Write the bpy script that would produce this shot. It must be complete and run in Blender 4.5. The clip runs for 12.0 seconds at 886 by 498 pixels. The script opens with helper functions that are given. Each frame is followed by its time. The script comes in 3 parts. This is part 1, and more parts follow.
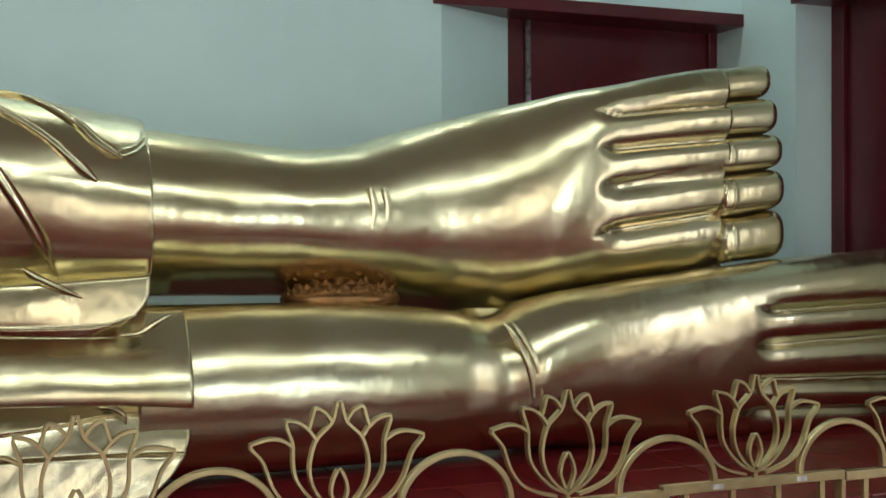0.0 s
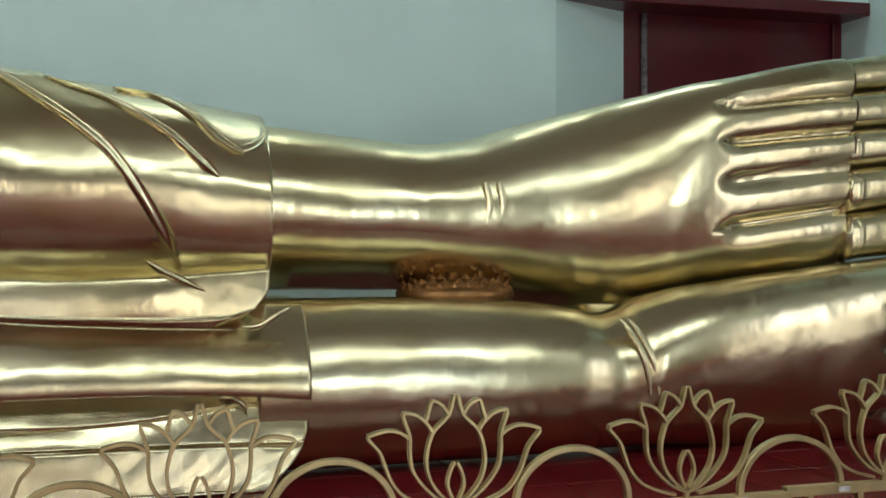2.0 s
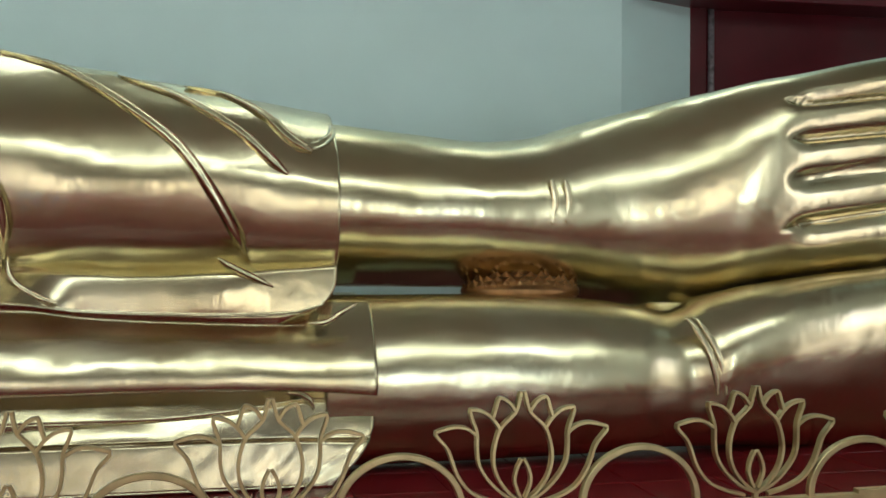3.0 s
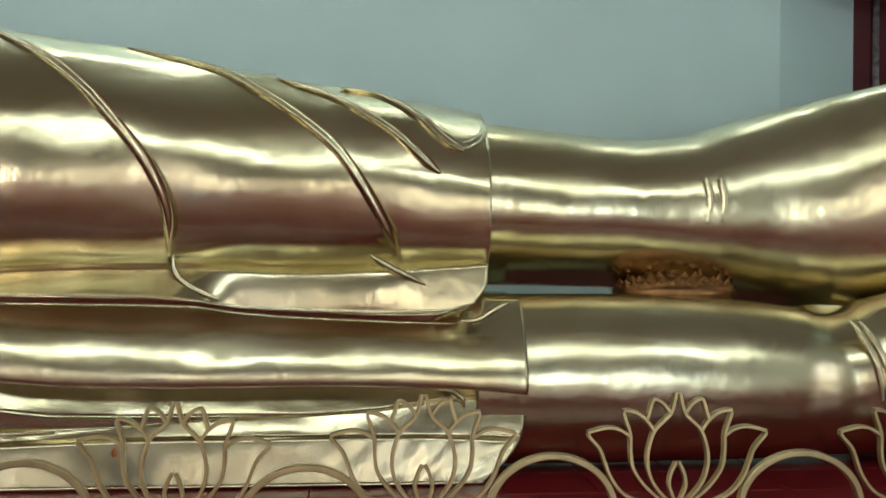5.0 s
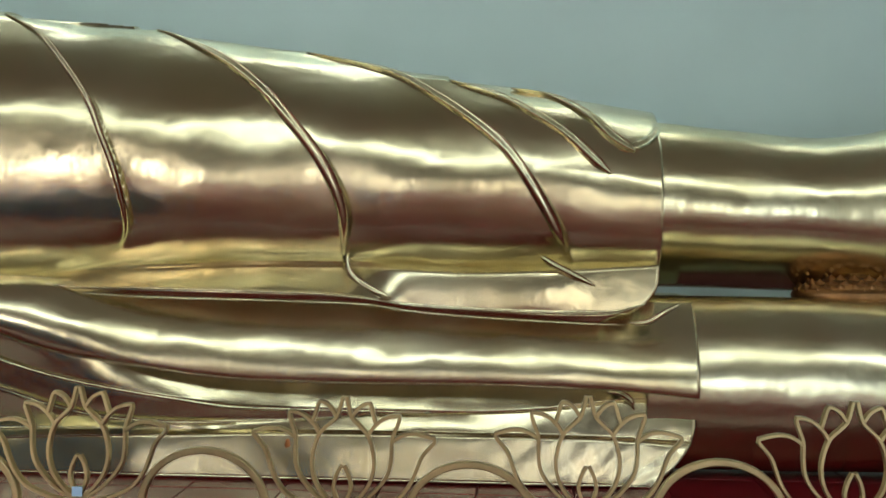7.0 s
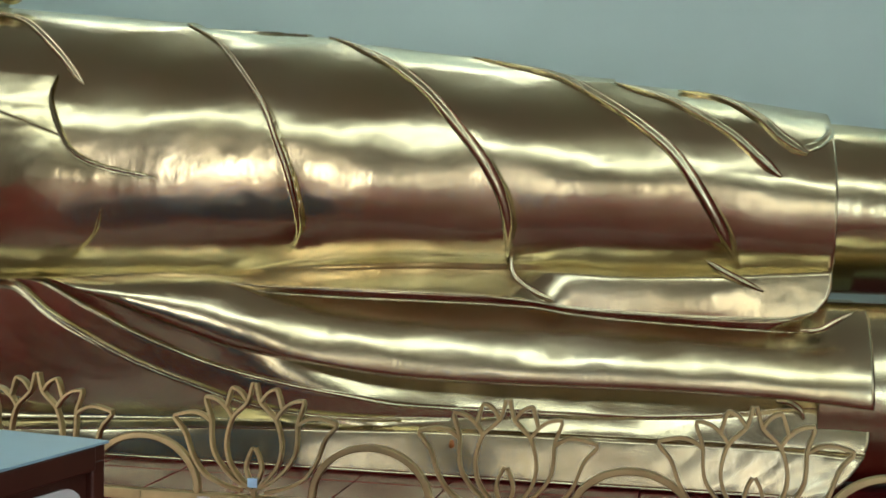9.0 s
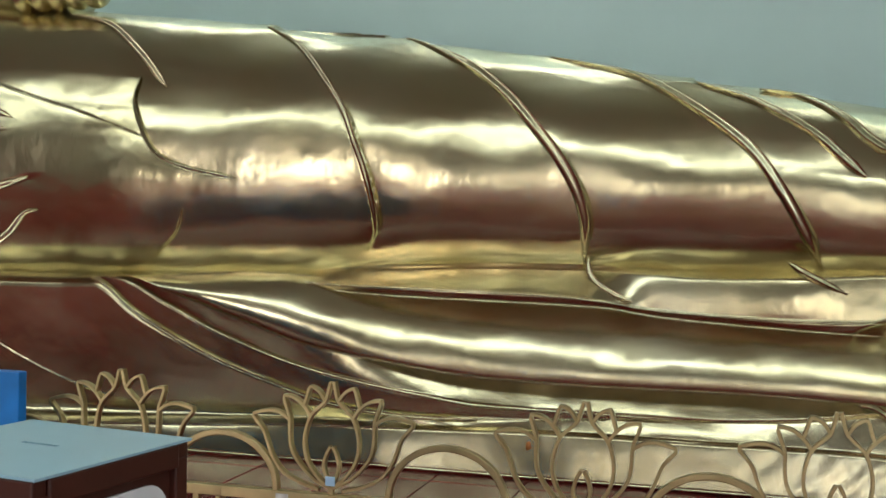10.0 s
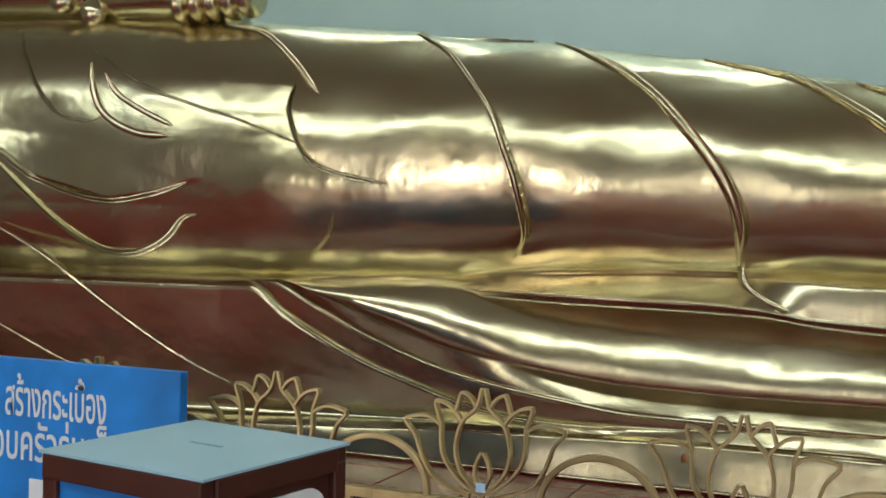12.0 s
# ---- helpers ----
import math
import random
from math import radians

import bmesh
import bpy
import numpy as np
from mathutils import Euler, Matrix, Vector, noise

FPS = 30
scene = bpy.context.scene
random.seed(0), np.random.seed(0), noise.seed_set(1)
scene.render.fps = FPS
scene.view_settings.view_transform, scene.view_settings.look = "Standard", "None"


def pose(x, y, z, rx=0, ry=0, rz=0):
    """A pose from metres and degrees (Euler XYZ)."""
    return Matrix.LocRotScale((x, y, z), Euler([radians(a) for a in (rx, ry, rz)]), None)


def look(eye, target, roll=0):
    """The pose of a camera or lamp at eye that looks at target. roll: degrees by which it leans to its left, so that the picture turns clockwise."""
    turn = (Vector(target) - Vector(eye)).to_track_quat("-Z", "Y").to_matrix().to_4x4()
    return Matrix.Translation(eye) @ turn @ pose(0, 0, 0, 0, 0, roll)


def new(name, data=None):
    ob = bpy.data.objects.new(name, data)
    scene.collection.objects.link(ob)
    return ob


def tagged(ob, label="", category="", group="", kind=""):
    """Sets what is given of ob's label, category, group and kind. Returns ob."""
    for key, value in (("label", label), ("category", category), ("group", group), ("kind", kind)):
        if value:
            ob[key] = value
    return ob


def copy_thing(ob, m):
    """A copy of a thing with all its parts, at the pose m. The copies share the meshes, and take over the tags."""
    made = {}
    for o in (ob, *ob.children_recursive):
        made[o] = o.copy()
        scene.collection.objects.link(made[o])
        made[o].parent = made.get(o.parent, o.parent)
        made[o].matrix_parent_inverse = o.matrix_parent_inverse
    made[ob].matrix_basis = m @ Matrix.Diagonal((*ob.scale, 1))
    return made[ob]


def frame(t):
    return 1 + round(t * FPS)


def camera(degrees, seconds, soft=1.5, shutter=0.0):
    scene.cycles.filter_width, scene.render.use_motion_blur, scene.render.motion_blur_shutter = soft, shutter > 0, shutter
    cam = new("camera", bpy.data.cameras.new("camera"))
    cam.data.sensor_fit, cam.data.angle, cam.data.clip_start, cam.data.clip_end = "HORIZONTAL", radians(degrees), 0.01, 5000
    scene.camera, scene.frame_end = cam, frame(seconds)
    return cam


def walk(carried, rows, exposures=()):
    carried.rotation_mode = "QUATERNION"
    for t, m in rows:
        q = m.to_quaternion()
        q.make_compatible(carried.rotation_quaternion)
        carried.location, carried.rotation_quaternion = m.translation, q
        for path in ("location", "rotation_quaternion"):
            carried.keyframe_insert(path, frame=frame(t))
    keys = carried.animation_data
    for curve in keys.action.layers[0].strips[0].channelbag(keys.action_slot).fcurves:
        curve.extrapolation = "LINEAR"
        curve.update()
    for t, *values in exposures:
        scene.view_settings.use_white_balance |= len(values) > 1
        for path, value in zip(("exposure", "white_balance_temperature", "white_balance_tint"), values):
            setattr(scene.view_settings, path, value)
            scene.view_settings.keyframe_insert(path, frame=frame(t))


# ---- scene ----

# The camera stands about 2.4 m in front of a fence and pans slowly to its left.
cam = camera(42.8, 12.0, soft=1.6)
ROWS = [
    (0.0, 0.005, 0.011, 1.453, -21.20, -0.56, -0.17),
    (0.5, 0.008, 0.021, 1.446, -19.32, -0.52, -0.16),
    (1.0, 0.001, 0.020, 1.447, -17.79, -0.62, -0.09),
    (1.5, -0.005, 0.021, 1.446, -16.86, -0.68, -0.06),
    (2.0, -0.005, 0.021, 1.445, -15.56, -0.70, -0.07),
    (2.5, -0.012, 0.023, 1.444, -13.95, -0.74, 0.01),
    (3.0, -0.021, 0.013, 1.444, -12.44, -0.81, 0.07),
    (3.5, -0.030, 0.011, 1.445, -10.59, -0.85, 0.16),
    (5.5, -0.032, 0.016, 1.438, -2.99, -0.81, 0.28),
    (6.0, -0.030, 0.007, 1.437, -0.89, -0.81, 0.38),
    (6.5, -0.016, 0.007, 1.435, 1.39, -0.78, 0.49),
    (7.0, -0.007, 0.005, 1.441, 4.00, -0.90, 0.54),
    (9.0, -0.007, -0.024, 1.459, 12.23, -1.13, 0.92),
    (9.5, -0.010, -0.025, 1.462, 13.99, -1.21, 1.00),
    (10.0, -0.014, -0.025, 1.464, 15.99, -1.26, 1.06),
    (10.5, -0.031, -0.017, 1.461, 17.85, -1.21, 1.21),
    (11.0, -0.041, -0.011, 1.461, 20.04, -1.22, 1.26),
    (11.5, -0.045, -0.014, 1.466, 21.77, -1.23, 1.26),
    (12.0, -0.045, -0.023, 1.469, 23.07, -1.20, 1.27),
]


def view(x, y, z, yaw, pitch, roll):
    a, b = radians(yaw), radians(pitch)
    way = Vector((-math.sin(a) * math.cos(b), math.cos(a) * math.cos(b), math.sin(b)))
    eye = Vector((x, y, z))
    return look(eye, eye + way, roll)


walk(cam, [(t, view(*row)) for t, *row in ROWS], exposures=[(0.0, 0.82), (3.5, 0.72), (5.5, 0.66), (9.0, 0.54), (12.0, 0.66)])

# ---- world and light ----
ROOM_L, ROOM_R, ROOM_F, ROOM_B, ROOM_H = -9.0, 4.065, -5.5, 5.6, 4.6
world = bpy.data.worlds.new("world")
scene.world = world
world.use_nodes = True
wn = world.node_tree
sky = wn.nodes.new("ShaderNodeTexSky")
sky.sky_type, sky.sun_disc, sky.sun_elevation, sky.sun_rotation = "NISHITA", False, radians(50), radians(200)
wn.links.new(sky.outputs[0], wn.nodes["Background"].inputs[0])
wn.nodes["Background"].inputs[1].default_value = 0.12


def area_lamp(name, at, aim, sx, sy, watts, colour):
    data = bpy.data.lights.new(name, "AREA")
    data.shape, data.size, data.size_y, data.energy, data.color = "RECTANGLE", sx, sy, watts, colour
    ob = new(name, data)
    ob.matrix_world = look(at, aim)
    return ob


# ---- materials ----
def material(name, colour, rough=0.5, metal=0.0, vary=0.06, scale=6.0, bump=0.0, bump_scale=60.0):
    m = bpy.data.materials.new(name)
    m.use_nodes = True
    nt = m.node_tree
    bsdf = nt.nodes["Principled BSDF"]
    bsdf.inputs["Roughness"].default_value = rough
    bsdf.inputs["Metallic"].default_value = metal
    tc = nt.nodes.new("ShaderNodeTexCoord")
    big = nt.nodes.new("ShaderNodeTexNoise")
    big.inputs["Scale"].default_value, big.inputs["Detail"].default_value = scale, 6
    nt.links.new(tc.outputs["Object"], big.inputs["Vector"])
    ramp = nt.nodes.new("ShaderNodeMapRange")
    ramp.inputs["To Min"].default_value, ramp.inputs["To Max"].default_value = 1 - vary * 2, 1 + vary * 2
    ramp.inputs["From Min"].default_value, ramp.inputs["From Max"].default_value = 0.3, 0.7
    nt.links.new(big.outputs["Fac"], ramp.inputs["Value"])
    mul = nt.nodes.new("ShaderNodeVectorMath")
    mul.operation = "SCALE"
    mul.inputs[0].default_value = colour
    nt.links.new(ramp.outputs[0], mul.inputs["Scale"])
    nt.links.new(mul.outputs[0], bsdf.inputs["Base Color"])
    if bump:
        fine = nt.nodes.new("ShaderNodeTexNoise")
        fine.inputs["Scale"].default_value, fine.inputs["Detail"].default_value = bump_scale, 4
        nt.links.new(tc.outputs["Object"], fine.inputs["Vector"])
        b = nt.nodes.new("ShaderNodeBump")
        b.inputs["Strength"].default_value, b.inputs["Distance"].default_value = 1.0, bump
        nt.links.new(fine.outputs["Fac"], b.inputs["Height"])
        nt.links.new(b.outputs[0], bsdf.inputs["Normal"])
    return m


def gold_leaf():
    """Polished gold over hand-beaten metal: uneven at three scales, with duller rubbed patches."""
    m = bpy.data.materials.new("polished_gold")
    m.use_nodes = True
    nt = m.node_tree
    bsdf = nt.nodes["Principled BSDF"]
    bsdf.inputs["Metallic"].default_value = 1.0
    tc = nt.nodes.new("ShaderNodeTexCoord")

    def grain(scale, detail, rough=0.5, stretch=(1, 1, 1)):
        mp = nt.nodes.new("ShaderNodeMapping")
        mp.inputs["Scale"].default_value = stretch
        nt.links.new(tc.outputs["Object"], mp.inputs["Vector"])
        n = nt.nodes.new("ShaderNodeTexNoise")
        n.inputs["Scale"].default_value, n.inputs["Detail"].default_value, n.inputs["Roughness"].default_value = scale, detail, rough
        nt.links.new(mp.outputs[0], n.inputs["Vector"])
        return n.outputs["Fac"]

    def remap(src, lo, hi, a=0.3, b=0.7):
        r = nt.nodes.new("ShaderNodeMapRange")
        for key, value in (("From Min", a), ("From Max", b), ("To Min", lo), ("To Max", hi)):
            r.inputs[key].default_value = value
        nt.links.new(src, r.inputs["Value"])
        return r.outputs[0]

    mix = nt.nodes.new("ShaderNodeMix")
    mix.data_type = "RGBA"
    mix.inputs["A"].default_value, mix.inputs["B"].default_value = (0.63, 0.545, 0.33, 1), (0.69, 0.63, 0.44, 1)
    nt.links.new(remap(grain(2.6, 3, 0.5), 0, 1), mix.inputs["Factor"])
    nt.links.new(mix.outputs["Result"], bsdf.inputs["Base Color"])
    nt.links.new(remap(grain(6.0, 3, 0.5), 0.205, 0.27), bsdf.inputs["Roughness"])
    last = None
    for src, dist in ((grain(2.3, 1), 0.009), (grain(5.5, 1), 0.0050), (grain(13.0, 1, 0.5, (0.8, 1, 1)), 0.0023), (grain(34.0, 2, 0.5, (1, 1, 0.6)), 0.0010)):
        b = nt.nodes.new("ShaderNodeBump")
        b.inputs["Strength"].default_value, b.inputs["Distance"].default_value = 1.0, dist
        nt.links.new(src, b.inputs["Height"])
        if last:
            nt.links.new(last, b.inputs["Normal"])
        last = b.outputs[0]
    nt.links.new(last, bsdf.inputs["Normal"])
    return m


GOLD = gold_leaf()
WALL = material("pale_wall_paint", (0.72, 0.92, 0.93), 0.6, 0, 0.02, 1.5, 0.0006, 40)
CEIL = material("ceiling_paint", (0.42, 0.40, 0.36), 0.8, 0, 0.02)
REDPAINT = material("maroon_gloss_paint", (0.10, 0.006, 0.012), 0.28, 0, 0.08, 5, 0.0004, 30)
FLOOR = material("red_floor", (0.20, 0.013, 0.015), 0.42, 0, 0.1, 4)
# Unseen walls: this tone is chosen for what the gold mirrors.
SOUTHWALL = material("unseen_wall_tone", (0.20, 0.19, 0.165), 0.6, 0, 0.06, 1.2)
# Unseen east wall length, recoloured to steer reflections on the feet.
EASTWALL = material("unseen_east_wall_tone", (0.52, 0.56, 0.54), 0.6, 0, 0.05, 1.2)
GROUT = material("red_grout", (0.10, 0.012, 0.012), 0.7, 0, 0.1, 8)
TILEMAT = material("dark_red_tile", (0.17, 0.010, 0.014), 0.22, 0, 0.12, 5, 0.0004, 25)
FENCEGOLD = material("fence_gold_paint", (0.44, 0.35, 0.18), 0.36, 0.9, 0.12, 12, 0.0005, 120)
BROWN = material("brown_wood_paint", (0.06, 0.014, 0.008), 0.4, 0, 0.1, 10)
GREYTOP = material("grey_laminate", (0.33, 0.53, 0.66), 0.32, 0, 0.02)
BLUE = material("blue_paint", (0.006, 0.22, 0.70), 0.5, 0, 0.10, 7, 0.0006, 50)
TAGBLUE = material("pale_blue_paper", (0.42, 0.62, 0.85), 0.6, 0, 0.04)
RUST = material("rust_wax", (0.30, 0.10, 0.02), 0.4, 0, 0.2, 60)
# Pale base colour stands in for the bright highlight along the rod.
RODSTEEL = material("highlight_rod_steel", (0.62, 0.58, 0.62), 0.42, 0.7, 0.25, 30)
SILVER = material("weld_silver", (0.6, 0.6, 0.6), 0.45, 0.8, 0.15, 60)
DARK = material("ink_and_slot_shade", (0.02, 0.02, 0.025), 0.6, 0, 0.05)
# Brown gold, darkened further for the shadow between the legs.
RESTGOLD = material("shadowed_brown_gold", (0.27, 0.135, 0.055), 0.32, 0.9, 0.2, 14, 0.0006, 50)
WHITE = material("white_paint", (0.78, 0.80, 0.84), 0.5, 0, 0.02)

TUBE = bpy.data.materials.new("lamp_diffuser_glow")
TUBE.use_nodes = True
TUBE.node_tree.nodes["Principled BSDF"].inputs["Emission Color"].default_value = (0.86, 1.0, 0.94, 1)
TUBE.node_tree.nodes["Principled BSDF"].inputs["Emission Strength"].default_value = 4.2

SLIMTUBE = TUBE.copy()
SLIMTUBE.name = "slim_tube_glow"
SLIMTUBE.node_tree.nodes["Principled BSDF"].inputs["Emission Strength"].default_value = 8.0

# ---- mesh helpers ----
def mesh_ob(name, verts, faces, mat, parent=None, label="", smooth=False):
    me = bpy.data.meshes.new(name)
    me.from_pydata(verts, [], faces)
    me.materials.append(mat)
    if smooth:
        me.shade_smooth()
    ob = new(name, me)
    ob.parent = parent
    if label:
        ob["label"] = label
    return ob


def part(name, bm, mat, parent=None, label="", smooth=False):
    me = bpy.data.meshes.new(name)
    bmesh.ops.recalc_face_normals(bm, faces=bm.faces)
    bm.to_mesh(me)
    bm.free()
    me.materials.append(mat)
    if smooth:
        me.shade_smooth()
    ob = new(name, me)
    ob.parent = parent
    if label:
        ob["label"] = label
    return ob


def box_bm(x0, x1, y0, y1, z0, z1, bevel=0.0, bm=None):
    bm = bm or bmesh.new()
    m = Matrix.Translation(((x0 + x1) / 2, (y0 + y1) / 2, (z0 + z1) / 2)) @ Matrix.Diagonal((x1 - x0, y1 - y0, z1 - z0, 1))
    made = bmesh.ops.create_cube(bm, size=1, matrix=m)
    if bevel:
        edges = list({e for v in made["verts"] for e in v.link_edges})
        bmesh.ops.bevel(bm, geom=edges, offset=bevel, segments=2, affect="EDGES", profile=0.5)
    return bm


def empty(name, label, category, group="", kind=""):
    return tagged(new(name), label, category, group, kind)


# ---- setting ----
T = 0.25
tagged(part("floor", box_bm(ROOM_L - T, ROOM_R + T, ROOM_F - T, ROOM_B + 0.6, -0.2, 0.0), FLOOR), "dark red glossy floor of the hall", "floor", kind="structure")
tagged(part("ceiling", box_bm(ROOM_L - T, ROOM_R + T + 0.5, ROOM_F - T, ROOM_B + 0.6, ROOM_H, ROOM_H + 0.2), CEIL), "plain pale ceiling of the hall", "ceiling", kind="structure")
DOOR_L, DOOR_H = 2.167, 2.69
bm = box_bm(ROOM_L, DOOR_L, ROOM_B, ROOM_B + T + 0.1, 0, ROOM_H)
box_bm(DOOR_L, ROOM_R, ROOM_B, ROOM_B + T + 0.1, 2.762, ROOM_H, bm=bm)
# splayed jamb of the doorway
base = [(DOOR_L - 0.02, ROOM_B + 0.001), (DOOR_L, ROOM_B + 0.001), (2.662, 5.84), (2.662, 5.95), (DOOR_L - 0.02, 5.95)]
lo = [bm.verts.new((x, y, 0)) for x, y in base]
hi = [bm.verts.new((x, y, DOOR_H + 0.01)) for x, y in base]
for i in range(5):
    j = (i + 1) % 5
    bm.faces.new((lo[i], lo[j], hi[j], hi[i]))
bm.faces.new(hi)
bm.faces.new(lo[::-1])
tagged(part("wall_north", bm, WALL), "pale blue-green painted plaster wall behind the statue", "wall", kind="structure")
bm = box_bm(ROOM_R, ROOM_R + T, 5.11, ROOM_B + 0.6, 0, ROOM_H)
box_bm(ROOM_R, ROOM_R + T, 3.2, 5.11, 2.74, ROOM_H, bm=bm)
tagged(part("wall_east", bm, WALL), "pale blue-green painted side wall", "wall", kind="structure")
bm = box_bm(ROOM_R, ROOM_R + T, ROOM_F, 0.9, 0, ROOM_H)
box_bm(ROOM_R, ROOM_R + T, 1.9, 3.2, 0, ROOM_H, bm=bm)
box_bm(ROOM_R, ROOM_R + T, 0.9, 1.9, 2.4, ROOM_H, bm=bm)
tagged(part("wall_east_front", bm, EASTWALL), "unseen front length of the side wall, toned for reflections, with an open doorway", "wall", kind="structure")
tagged(part("wall_west", box_bm(ROOM_L - T, ROOM_L, ROOM_F, ROOM_B + T, 0, ROOM_H), SOUTHWALL), "unseen end wall, toned dark for the statue's reflections", "wall", kind="structure")
# wall behind the visitor: three daylight doorways, plus one added to brighten the corner
GATES = [(-5.3, 0.75), (-2.1, 0.5), (0.7, 0.5), (3.0, 0.5)]
bm = box_bm(ROOM_L - T, ROOM_R + T, ROOM_F - T, ROOM_F, 2.5, ROOM_H)
edges = [ROOM_L - T] + [v for x, h in GATES for v in (x - h, x + h)] + [ROOM_R + T]
for i in range(0, len(edges), 2):
    box_bm(edges[i], edges[i + 1], ROOM_F - T, ROOM_F, 0, 2.5, bm=bm)
tagged(part("wall_south", bm, SOUTHWALL), "unseen wall with open doorways, toned dark for the statue's reflections", "wall", kind="structure")


def door(name, label, m, width, height, hinge):
    """A boarded door leaf in its frame: width along local x, its face towards local -y."""
    d = tagged(new(name), label, "door", kind="structure")
    part("door_frame", box_bm(0, 0.10, -0.03, 0.05, 0, height, 0.006), REDPAINT, d)
    part("door_frame", box_bm(width - 0.06, width, -0.03, 0.05, 0, height, 0.006), REDPAINT, d)
    part("door_frame", box_bm(0.10, width - 0.06, -0.03, 0.05, height - 0.02, height, 0.006), REDPAINT, d)
    part("door_leaf", box_bm(0.10, width - 0.06, 0.0, 0.04, 0.01, height - 0.02, 0.004), REDPAINT, d)
    if hinge:
        bm = bmesh.new()
        bmesh.ops.create_cone(bm, cap_ends=True, segments=20, radius1=0.018, radius2=0.018, depth=height - 0.08, matrix=Matrix.Translation((hinge, -0.014, height / 2)))
        part("hinge_post", bm, RODSTEEL, d, "steel hinge rod, coloured pale for its highlight", smooth=True)
    d.matrix_world = m
    return d


door("door_1", "closed maroon painted door in a deep doorway", pose(2.66, 5.87, 0), ROOM_R - 2.66, 2.758, 0.135)
door("door_2", "closed maroon painted door in the side wall", pose(ROOM_R + 0.27, 5.11, 0, 0, 0, -90), 1.91, 2.80, 0)
tagged(part("lintel_1", box_bm(2.12, ROOM_R, 5.575, 5.92, DOOR_H, 2.762, 0.004), REDPAINT), "maroon painted beam over the doorway", "lintel", kind="structure")
tagged(part("lintel_2", box_bm(ROOM_R - 0.02, ROOM_R + 0.3, 3.2, 5.13, 2.735, 2.81, 0.004), REDPAINT), "maroon painted beam over the side doorway", "lintel", kind="structure")
plinth = tagged(part("plinth", box_bm(-8.5, 4.06, 2.842, 5.3, 0, 0.629, 0.01), GROUT), "dark red tiled plinth under the statue", "plinth", kind="structure")
TILE = 0.30
tile_bm = box_bm(0.0025, TILE - 0.0025, 0.0025, TILE - 0.0025, 0, 0.008, 0.0015)
tile_me = bpy.data.meshes.new("tile")
tile_bm.to_mesh(tile_me)
tile_bm.free()
tile_me.materials.append(TILEMAT)
for i in range(-15, 14):
    for j in range(0, 4):
        t = new("tile", tile_me)
        t.parent = plinth
        t.location = (i * TILE - 0.14, 2.847 + j * TILE, 0.629)

# ---- statue ----
def curve(ctrl, x):
    """Smooth monotone curve through a few (x, value) pairs."""
    c = np.array(ctrl, float)
    xs, ys = c[:, 0], c[:, 1]
    h, d = np.diff(xs), np.diff(ys) / np.diff(xs)
    m = np.zeros(len(xs))
    m[0], m[-1] = d[0], d[-1]
    for i in range(1, len(xs) - 1):
        if d[i - 1] * d[i] > 0:
            a, b = 2 * h[i] + h[i - 1], h[i] + 2 * h[i - 1]
            m[i] = (a + b) / (a / d[i - 1] + b / d[i])
    x = np.clip(np.asarray(x, float), xs[0], xs[-1])
    i = np.clip(np.searchsorted(xs, x) - 1, 0, len(xs) - 2)
    t = (x - xs[i]) / h[i]
    return (ys[i] * (1 + 2 * t) * (1 - t) ** 2 + m[i] * h[i] * t * (1 - t) ** 2 + ys[i + 1] * t * t * (3 - 2 * t) + m[i + 1] * h[i] * t * t * (t - 1))


NEAR = np.array([0.0, 0.0, 1.45])


